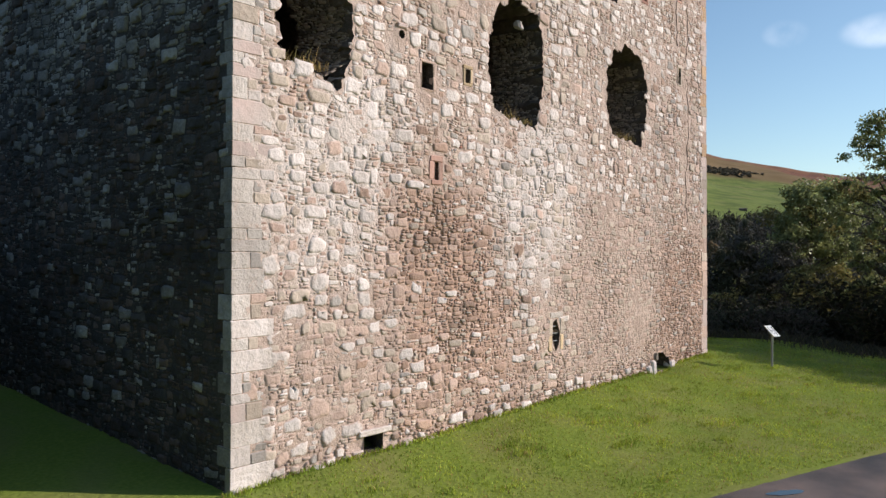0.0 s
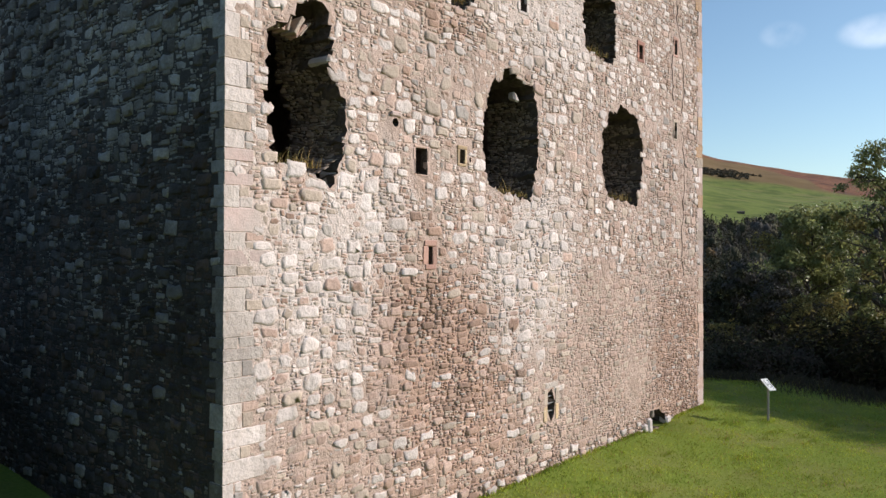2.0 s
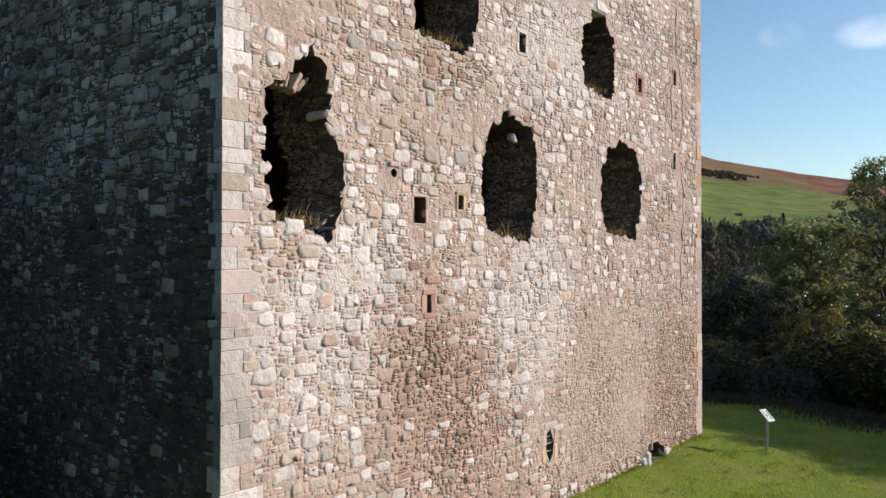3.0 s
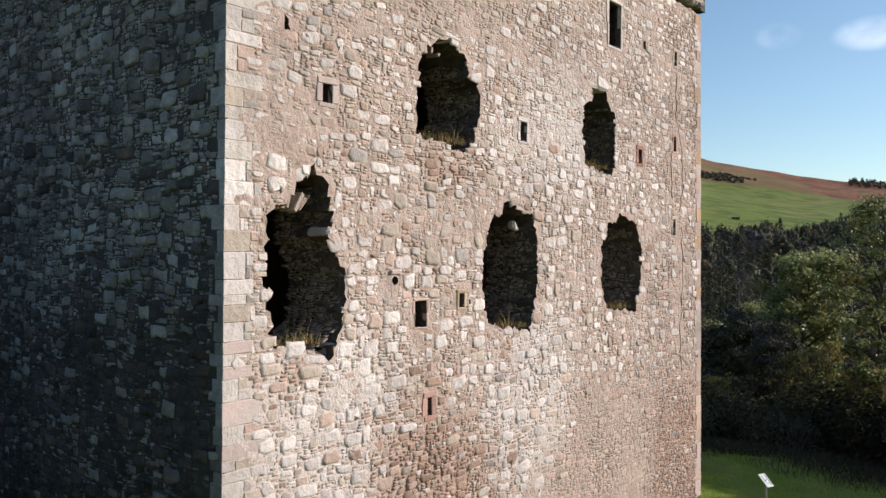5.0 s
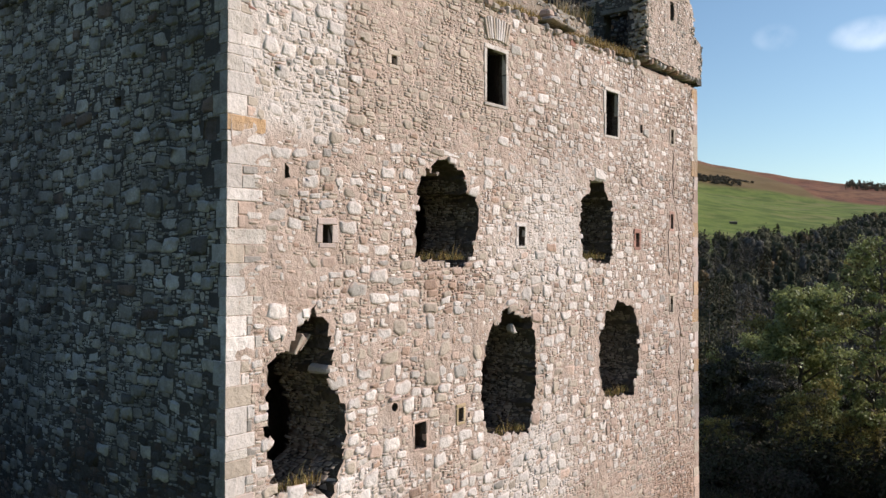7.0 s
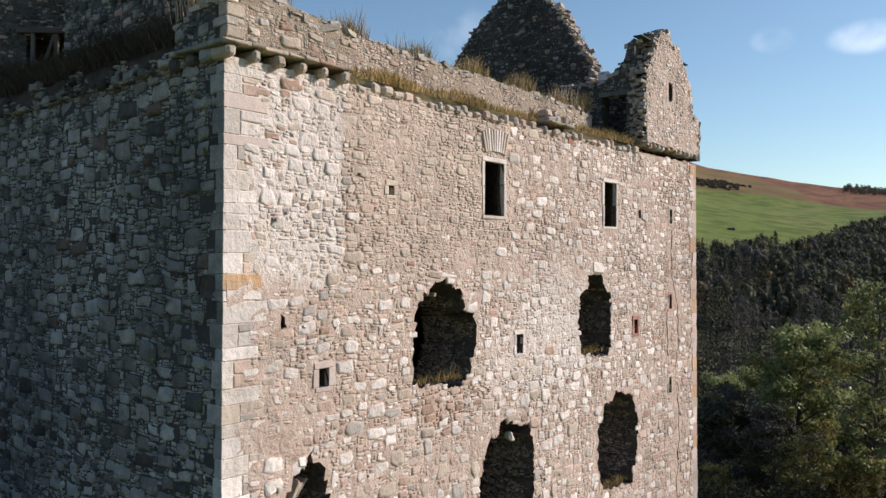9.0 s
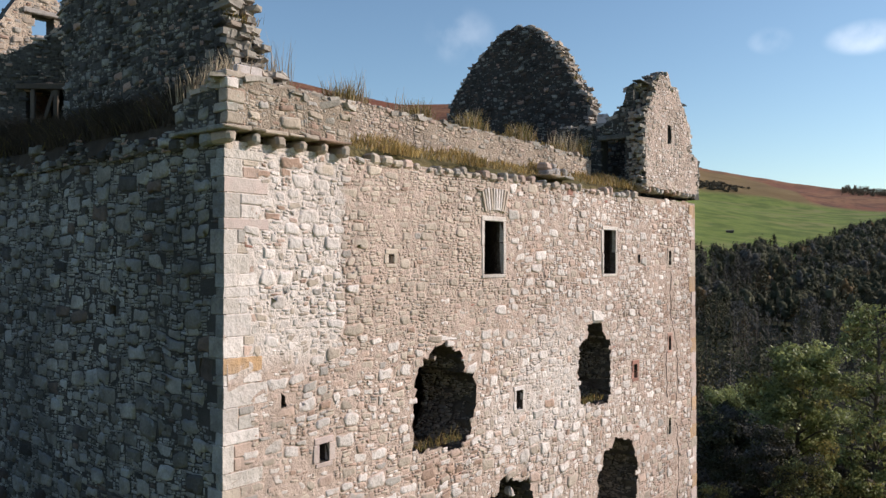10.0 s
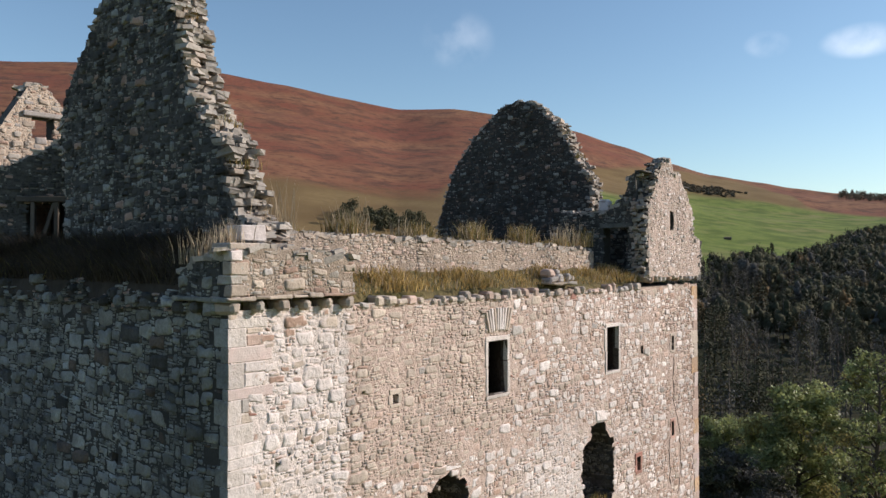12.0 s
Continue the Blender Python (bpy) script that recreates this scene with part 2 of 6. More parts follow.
LEAF_DARK = material("dark_wood_leaves", (0.052, 0.054, 0.028), (0.07, 0.064, 0.036), coarse=0.06, fine=0.6, spread=0.07, bump=0, leaf=0.06)
LEAF_OLIVE = material("olive_wood_leaves", (0.115, 0.103, 0.055), (0.082, 0.077, 0.042), coarse=0.06, fine=0.6, spread=0.07, bump=0, leaf=0.06)
HEDGE = material("bare_thorn_hedge", (0.15, 0.125, 0.085), (0.11, 0.092, 0.062), coarse=0.06, fine=0.6, spread=0.1, bump=0, leaf=0.06)
LEAF_RUST = material("rusty_wood_leaves", (0.17, 0.105, 0.045), (0.125, 0.085, 0.042), coarse=0.06, fine=0.6, spread=0.07, bump=0, leaf=0.06)
LEAF_GREY = material("bare_larch", (0.12, 0.108, 0.092), (0.085, 0.078, 0.066), coarse=0.06, fine=0.6, spread=0.07, bump=0, leaf=0.06)
SLATE = material("slate_roof", (0.17, 0.17, 0.18), rough=0.6)
WHITEWASH = material("whitewash", (0.75, 0.74, 0.72), spread=0.08)


# ---- helpers of this scene ----
def obj(name, verts, faces, mats, idx=None, parent=None, label="", attrs=None, soft=False):
    me = bpy.data.meshes.new(name)
    me.from_pydata([tuple(v) for v in verts], [], faces)
    for m in mats if isinstance(mats, (list, tuple)) else [mats]:
        me.materials.append(m)
    if idx is not None:
        me.polygons.foreach_set("material_index", idx)
    for key, vals in (attrs or {}).items():
        me.attributes.new(key, "FLOAT", "POINT").data.foreach_set("value", vals)
    if soft:
        me.polygons.foreach_set("use_smooth", [True] * len(faces))
    me.update()
    ob = new(name, me)
    ob.parent = parent
    if label:
        tagged(ob, label)
    return ob


def part(name, bm, mat, parent, label=""):
    me = bpy.data.meshes.new(name)
    bm.to_mesh(me)
    bm.free()
    me.materials.append(mat)
    ob = new(name, me)
    ob.parent = parent
    if label:
        tagged(ob, label)
    return ob


def block(lo, hi, rng, rough=0.012, bevel=0.02):
    """A dressed or rough block between two corners, with softened, uneven edges."""
    bm = bmesh.new()
    bmesh.ops.create_cube(bm, size=1)
    for v in bm.verts:
        v.co = Vector([lo[i] + (v.co[i] + 0.5) * (hi[i] - lo[i]) + rng.uniform(-rough, rough) for i in range(3)])
    small = min(hi[i] - lo[i] for i in range(3))
    bmesh.ops.bevel(bm, geom=bm.edges[:], offset=min(bevel, small * 0.3), segments=1, affect="EDGES")
    return bm


def inside(p, poly):
    x, y = p
    hit = False
    for (x1, y1), (x2, y2) in zip(poly, poly[1:] + poly[:1]):
        if (y1 > y) != (y2 > y) and x < (x2 - x1) * (y - y1) / (y2 - y1) + x1:
            hit = not hit
    return hit


def ragged(poly, rng, step=0.16, amount=0.055):
    out = []
    for (x1, y1), (x2, y2) in zip(poly, poly[1:] + poly[:1]):
        n = max(1, round(math.hypot(x2 - x1, y2 - y1) / step))
        for k in range(n):
            f = k / n
            j = amount if k or n > 1 else amount * 0.5
            out.append((x1 + (x2 - x1) * f + rng.uniform(-j, j), y1 + (y2 - y1) * f + rng.uniform(-j, j)))
    return out


def box_of(poly):
    xs, ys = [p[0] for p in poly], [p[1] for p in poly]
    return min(xs), max(xs), min(ys), max(ys)


def rubble_cells(w, h, rng, size, tight=False, pinned=True):
    """Random rubble on a w by h wall: blocky stones of falling size fitted in where there is room, thin pinnings in what is left; returns centres and outlines."""
    at = size if callable(size) else (lambda x, y: (size, 1.8))
    g = 0.025
    nu, nv = int(w / g) + 1, int(h / g) + 1
    full = np.zeros((nv, nu), dtype=bool)
    boxes = []
    for lo, hi, tall, share in ((1.5, 2.3, (0.95, 1.4), 0.45), (1.0, 1.7, (0.7, 1.05), 1.6), (0.7, 1.3, (0.42, 0.75), 2.6), (0.45, 0.9, (0.22, 0.4), 2.0)):
        base = at(w / 2, h / 2)[0]
        tries = int(share * w * h / (base * base * (lo + hi) / 2 * sum(tall) / 2))
        for _ in range(tries):
            x, y = rng.random() * w, rng.random() * h
            s, flat = at(x, y)
            up = max(2, int(s * rng.uniform(*tall) * (1.8 / flat) ** 0.6 / g))
            along = max(2, int(s * rng.uniform(lo, hi) * (flat / 1.8) ** 0.4 / g))
            if rng.random() < 0.1:
                along = max(2, int(up * rng.uniform(0.6, 1.0)))
            iu, iv = int(x / g), int(y / g)
            if iu + along > nu or iv + up > nv or full[iv:iv + up, iu:iu + along].any():
                continue
            full[iv:iv + up, iu:iu + along] = True
            boxes.append((iu, iv, along, up))
    for iv in range(nv if pinned else 0):
        row = full[iv]
        iu = 0
        while iu < nu:
            if row[iu]:
                iu += 1
                continue
            most, k = rng.randint(4, 15), 1
            while k < most and iu + k < nu and not row[iu + k]:
                k += 1
            tall = 1
            top = rng.choice((2, 2, 3, 3, 4, 5))
            while tall < top and iv + tall < nv and not full[iv + tall, iu:iu + k].any():
                tall += 1
            full[iv:iv + tall, iu:iu + k] = True
            if k > (1 if tight else 2) and (tall > 1 or tight and k > 3) and (tight or rng.random() < 0.85):
                boxes.append((iu, iv, k, tall))
            iu += k
    out = []
    for iu, iv, k, tall in boxes:
        x0, x1, y0, y1 = iu * g, (iu + k) * g, iv * g, (iv + tall) * g
        small = min(x1 - x0, y1 - y0)
        jig = 0.13 * small
        c = [small * rng.uniform(0.08, 0.26 if tight else 0.4) for _ in range(8)]
        pts = [(x0 + c[0], y0), (x1 - c[1], y0), (x1, y0 + c[2]), (x1, y1 - c[3]), (x1 - c[4], y1), (x0 + c[5], y1), (x0, y1 - c[6]), (x0, y0 + c[7])]
        if small < 0.045:
            m = (y0 + y1) / 2
            pts = [(x0, m), pts[0], pts[1], (x1, m), pts[4], pts[5]]
        elif small > 0.12:
            pts.insert(5, ((x0 + x1) / 2 + rng.uniform(-0.2, 0.2) * (x1 - x0), y1))
            pts.insert(1, ((x0 + x1) / 2 + rng.uniform(-0.2, 0.2) * (x1 - x0), y0))
        res = []
        for x, y in pts:
            x, y = x + rng.uniform(-jig, jig), y + rng.uniform(-jig, jig)
            res.append((x + 0.03 * noise.noise((x / 0.3, y / 0.3, 1.5)), y + 0.09 * noise.noise((x / 1.3, y / 1.3, 7.5)) + 0.035 * noise.noise((x / 0.3, y / 0.3, 4.5))))
        out.append((((x0 + x1) / 2, (y0 + y1) / 2), res))
    return out


def stone_piece(poly, rng, joint, depth, place, sunk=0.3):
    """One rubble stone: outline drawn in by the joint, a rounded shoulder and a bulged, tilted face; some lie sunk in the mortar."""
    n = len(poly)
    cx = sum(p[0] for p in poly) / n
    cy = sum(p[1] for p in poly) / n
    x0, x1, y0, y1 = box_of(poly)
    small = min(x1 - x0, y1 - y0)
    bulk = min(1.5, max(0.3, math.sqrt((x1 - x0) * (y1 - y0)) / 0.2))
    front = depth * rng.uniform(-sunk, 1.0) * bulk
    tx, ty = rng.uniform(-0.07, 0.07), rng.uniform(-0.07, 0.07)
    joint = min(joint * rng.uniform(0.5, 1.6), small * 0.15)
    lip = min(0.022, small * 0.2) * rng.uniform(0.6, 1.3)
    rings = [(1.0, 0.0, min(-0.01, front - 0.9 * depth) - 0.012, 1.0), (1.0, lip, front, 0.55)]
    if small > 0.07:
        rings.append((0.55, 0.0, front + depth * bulk * rng.uniform(0.0, 0.25), 0.0))
    verts, edge, faces = [], [], []
    for shrink, draw, out, e in rings:
        for px, py in poly:
            dx, dy = px - cx, py - cy
            d = math.hypot(dx, dy) + 1e-6
            s = max(0.25, (d - joint - draw) / d) * shrink + (rng.uniform(-0.025, 0.025) if e < 1 else 0)
            x, y = cx + dx * s, cy + dy * s
            verts.append(place(x, y, out + (tx * (x - cx) + ty * (y - cy) if e < 1 else 0)))
            edge.append(e)
    for q in range(len(rings) - 1):
        a, b = q * n, (q + 1) * n
        for k in range(n):
            faces.append((a + k, a + (k + 1) % n, b + (k + 1) % n, b + k))
    top, last = len(verts), (len(rings) - 1) * n
    verts.append(place(cx, cy, front + depth * bulk * rng.uniform(-0.05, 0.3)))
    edge.append(0.0 if small > 0.07 else 0.3)
    for k in range(n):
        faces.append((last + k, last + (k + 1) % n, top))
    return verts, faces, edge


def rubble(name, w, h, place, rng, choose, mats, parent, keep, sizes, joint=0.012, depth=0.03, singles=None, label="", sunk=0.3, zone=None, tight=False, pinned=True):
    """A skin of rubble stones on a wall; those for which singles() holds become objects of their own, the rest one joined part."""
    V, F, I, E, B, P = [], [], [], [], [], []
    count = 0
    for centre, poly in rubble_cells(w, h, rng, sizes, tight, pinned):
        if not keep(centre, poly):
            continue
        verts, faces, edge = stone_piece(poly, rng, joint, depth(*centre) if callable(depth) else depth, place, sunk=sunk)
        x0, x1, y0, y1 = box_of(poly)
        mi = choose(centre, rng, math.sqrt((x1 - x0) * (y1 - y0)))
        bare, pale = zone(*centre) if zone else (0.0, 0.0)
        if singles and count < 300 and min(x1 - x0, y1 - y0) > 0.07 and singles(centre):
            count += 1
            obj("stone", verts, faces, [mats[mi]], parent=parent, attrs={"edge": edge, "bare": [bare] * len(edge), "pale": [pale] * len(edge)}, soft=True)
            continue
        o = len(V)
        V += verts
        F += [tuple(o + k for k in f) for f in faces]
        I += [mi] * len(faces)
        E += edge
        B += [bare] * len(edge)
        P += [pale] * len(edge)
    ob = obj(name, V, F, mats, I, parent, label, {"edge": E, "bare": B, "pale": P}, True)
    tagged(ob, kind="stuff")
    return ob


def cdt_wall(name, outline, holes, place, back_place, mats, parent, rng, step=0.2, label="", relief=None, zone=None, splay=0.0):
    """A thick wall with ragged openings that go through it: faces, reveals and rim."""
    from mathutils.geometry import delaunay_2d_cdt
    pts, edges = [], []
    for loop in [outline] + holes:
        o = len(pts)
        pts += [Vector(p) for p in loop]
        edges += [(o + k, o + (k + 1) % len(loop)) for k in range(len(loop))]
    fixed = len(pts)
    spans = [(box_of(q), q) for q in holes]

    def free(p):
        return inside(p, outline) and not any(b[0] < p[0] < b[1] and b[2] < p[1] < b[3] and inside(p, q) for b, q in spans)

    xs, ys = [p[0] for p in outline], [p[1] for p in outline]
    x = min(xs) + step / 2
    while x < max(xs):
        y = min(ys) + step / 2
        while y < max(ys):
            p = (x + rng.uniform(-0.1, 0.1), y + rng.uniform(-0.1, 0.1))
            if free(p):
                pts.append(Vector(p))
            y += step
        x += step
    vs, es, fs, *_ = delaunay_2d_cdt(pts, edges, [], 0, 1e-4)
    keep = []
    for f in fs:
        c = sum((vs[i] for i in f), Vector((0, 0))) / len(f)
        if free(c):
            keep.append(tuple(f))
    V = [place(v[0], v[1], rng.uniform(-0.012, 0.008) + (relief(v[0], v[1]) if relief else 0) if i >= fixed else 0) for i, v in enumerate(vs)]
    n = len(V)
    V += [back_place(v[0], v[1]) for v in vs]
    F = keep + [tuple(n + i for i in reversed(f)) for f in keep]
    I = [0] * len(keep) + [1] * len(keep)
    # reveals, uneven in depth
    for loop in holes + [outline]:
        cx, cy = sum(p[0] for p in loop) / len(loop), sum(p[1] for p in loop) / len(loop)
        levels = 9 if loop is not outline else 1
        o, m = len(V), len(loop)
        for k in range(levels + 1):
            f = k / levels
            for x, y in loop:
                j = 0.05 if 0 < k < levels and loop is not outline and len(loop) > 8 else 0.0
                wide = 1 + splay * max(0, f - 0.12) if m == 4 and levels > 1 else 1.0
                sx, sy = cx + (x - cx) * wide, cy + (y - cy) * (0.75 + 0.25 * wide)
                a, b = Vector(place(sx + rng.uniform(-j, j), sy + rng.uniform(-j, j), 0)), Vector(back_place(sx, sy))
                V.append(tuple(a.lerp(b, f)))
        for k in range(levels):
            for i in range(m):
                a = o + k * m
                F.append((a + i, a + (i + 1) % m, a + m + (i + 1) % m, a + m + i))
                I.append(1)
    attrs = {}
    if zone:
        both = [zone(v[0], v[1]) for v in vs] * 2 + [(0.0, 0.0)] * (len(V) - 2 * n)
        attrs = {"bare": [q[0] for q in both], "pale": [q[1] for q in both]}
    ob = obj(name, V, F, mats, I, parent, label, attrs)
    bm = bmesh.new()
    bm.from_mesh(ob.data)
    bmesh.ops.remove_doubles(bm, verts=bm.verts, dist=0.0005)
    bm.to_mesh(ob.data)
    bm.free()
    return ob


def slab(name, profile, place, thick, rng, parent, mats, choose, sizes, label="", edge=True, hole=None, core=None, both=True, proud=0.045, sunk=0.1):
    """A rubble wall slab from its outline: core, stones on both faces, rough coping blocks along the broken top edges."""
    outline = ragged(profile, rng, 0.3, 0.04)
    holes = [hole] if hole else []
    # rim and back take the dark mortar: their shade is in its colour
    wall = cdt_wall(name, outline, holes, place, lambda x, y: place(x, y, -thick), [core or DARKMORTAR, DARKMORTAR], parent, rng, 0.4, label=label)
    xs, ys = [p[0] for p in profile], [p[1] for p in profile]
    x0, y0 = min(xs), min(ys)
    for side in (0, 1) if both else (0,):
        pl = (lambda x, y, o: place(x + x0, y + y0, o)) if not side else (lambda x, y, o: place(x + x0, y + y0, -thick - o))
        rubble("stonework", max(xs) - x0, max(ys) - y0, pl, rng, lambda c, r, s: choose((c[0] + x0, c[1] + y0), r, s), mats, wall,
               lambda c, p: inside((c[0] + x0, c[1] + y0), outline) and not (hole and inside((c[0] + x0, c[1] + y0), hole)), sizes, 0.008, proud, sunk=sunk, tight=True, pinned=not side)
    if edge:
        V, F, I = [], [], []
        base = min(ys) + 0.05
        for (x1, y1), (x2, y2) in zip(profile, profile[1:] + profile[:1]):
            if max(y1, y2) <= base + 0.02 or (edge == "top" and abs(y2 - y1) > abs(x2 - x1)):
                continue
            L = math.hypot(x2 - x1, y2 - y1)
            s = 0.0
            while s < L:
                run = rng.uniform(0.04, 0.1)
                rows = 1 if abs(thick) < 0.35 else rng.choice((2, 3, 3))
                for k in range(rows):
                    f = min(1, (s + rng.uniform(0, run)) / L)
                    cx, cy = x1 + (x2 - x1) * f + rng.uniform(-0.09, 0.05), y1 + (y2 - y1) * f + rng.uniform(-0.09, 0.04)
                    dep = thick / rows
                    mid = -dep * (k + 0.5) + rng.uniform(-0.06, 0.06)
                    hx, hy, hz = rng.uniform(0.06, 0.22), rng.uniform(0.02, 0.07), dep * rng.uniform(0.25, 0.55)
                    tilt, yaw = rng.uniform(-0.3, 0.3), rng.uniform(-0.35, 0.35)
                    o = len(V)
                    for sx in (-1, 1):
                        for sy in (-1, 1):
                            for sz in (-1, 1):
                                px = sx * hx * rng.uniform(0.65, 1.1)
                                py = sy * hy * rng.uniform(0.65, 1.1)
                                pz = sz * hz * rng.uniform(0.7, 1.08)
                                px, pz = px * math.cos(yaw) - pz * math.sin(yaw), px * math.sin(yaw) + pz * math.cos(yaw)
                                V.append(place(cx + px * math.cos(tilt) - py * math.sin(tilt), cy + px * math.sin(tilt) + py * math.cos(tilt), mid + pz))
                    F += [tuple(o + q for q in f4) for f4 in ((0, 1, 3, 2), (4, 6, 7, 5), (0, 4, 5, 1), (2, 3, 7, 6), (0, 2, 6, 4), (1, 5, 7, 3))]
                    I += [rng.choice((0, 0, 0, 1, 2, 3, 3))] * 6
                s += run
        tagged(obj("broken_coping", V, F, [SLATY_GREY, SLATY_TAN, TAN, SLATY_GREY], I, wall, "loose uneven stones along the broken edge"), kind="stuff")
    return wall


def blades(name, spots, rng, mats, height, parent=None, width=0.012, lean=0.5, weights=None):
    """Grass: one bent tapered blade a spot (x, y, z, height factor)."""
    V, F, I = [], [], []
    for x, y, z, k in spots:
        h = height * k * rng.uniform(0.6, 1.25)
        a = rng.uniform(0, 6.283)
        b = rng.uniform(0, 6.283)
        dx, dy = math.cos(a) * lean * h * rng.uniform(0.1, 0.9), math.sin(a) * lean * h * rng.uniform(0.1, 0.9)
        wx, wy = math.cos(b) * width, math.sin(b) * width
        o = len(V)
        V += [(x - wx, y - wy, z), (x + wx, y + wy, z), (x + wx * 0.8 + dx * 0.35, y + wy * 0.8 + dy * 0.35, z + h * 0.55),
              (x - wx * 0.8 + dx * 0.35, y - wy * 0.8 + dy * 0.35, z + h * 0.55), (x + dx, y + dy, z + h)]
        F += [(o, o + 1, o + 2, o + 3), (o + 3, o + 2, o + 4)]
        m = rng.choices(range(len(mats)), weights)[0]
        I += [m, m]
    ob = obj(name, V, F, mats, I, parent)
    return tagged(ob, kind="stuff")


# ---- terrain ----
def smooth(a, b, x):
    t = min(1, max(0, (x - a) / (b - a)))
    return t * t * (3 - 2 * t)


RIDGE = ((-180, 3.0), (-60, 2.5), (-10, 3.0), (5, 3.8), (10, 4.1), (12.8, 4.41), (15.5, 4.9), (17.5, 5.36), (20.9, 6.05), (23.5, 6.9), (26.7, 8.15), (30.3, 9.4), (34, 10.4), (39, 11.0),
         (43, 11.0), (47.2, 11.75), (51.3, 12.5), (55.6, 13.05), (64.7, 13.0), (69.3, 12.6), (100, 9.0), (140, 5.0), (180, 3.0))


def ridge_height(az):
    for (a, e), (b, f) in zip(RIDGE, RIDGE[1:]):
        if a <= az <= b:
            t = (az - a) / (b - a)
            t = t * t * (3 - 2 * t) * 0.25 + t * 0.75
            return 18 + 1600 * math.tan(radians(e + (f - e) * t))
    return 90


def ground_z(x, y):
    near = 0.02 * min(20, max(0, x)) + 0.13 * min(0, max(-3.2, y)) + 0.012 * min(0, max(-10, y + 3.2))
    if y > 0:
        near += 0.072 * min(y, 12) * (1 - smooth(10, 25, x))
    near -= 0.2 * math.exp(-((x - 16.0) / 0.9) ** 2 - (y / 0.8) ** 2)
    r = math.hypot(x + 7.4, y + 10.7)
    az = math.degrees(math.atan2(y + 10.7, x + 7.4))
    drop = -12.5 * smooth(33, 88, r) * smooth(-60, -5, az) * (1 - smooth(95, 150, az))
    z = near * (1 - smooth(30, 60, r)) + drop
    if r > 170:
        s = (r - 170) / (1600 - 170)
        top = ridge_height(az)
        if s <= 1:
            z += (top + 12.5) * (0.75 * s + 0.25 * s * s)
        else:
            z += (top + 12.5) * (1 - 0.2 * smooth(1, 3, s))
        z += 5 * smooth(300, 900, r) * noise.noise((x / 160, y / 160, 0.3)) + 14 * smooth(500, 1200, r) * (1 - smooth(1000, 1450, r)) * noise.noise((x / 420, y / 420, 1.7))
    elif r > 12:
        z += 0.05 * noise.noise((x / 3, y / 3, 0))
    return z


# how far off the wood ends, the field ends and the pale grass ends, by bearing
WOOD_END = ((-180, 700), (10, 760), (10.9, 715), (12.2, 624), (13.9, 505), (15.6, 458), (17.7, 442), (19.1, 414), (21.2, 374), (25, 385), (40, 330), (180, 330))
GRASS_END = ((-180, 900), (12, 1000), (14.5, 1152), (15.6, 1304), (17.3, 1425), (19.1, 1541), (21.7, 1507), (25, 1250), (32, 900), (40, 560), (180, 560))


def by_bearing(table, az):
    for (a, e), (b, f) in zip(table, table[1:]):
        if a <= az <= b:
            return e + (f - e) * (az - a) / (b - a)
    return table[-1][1]


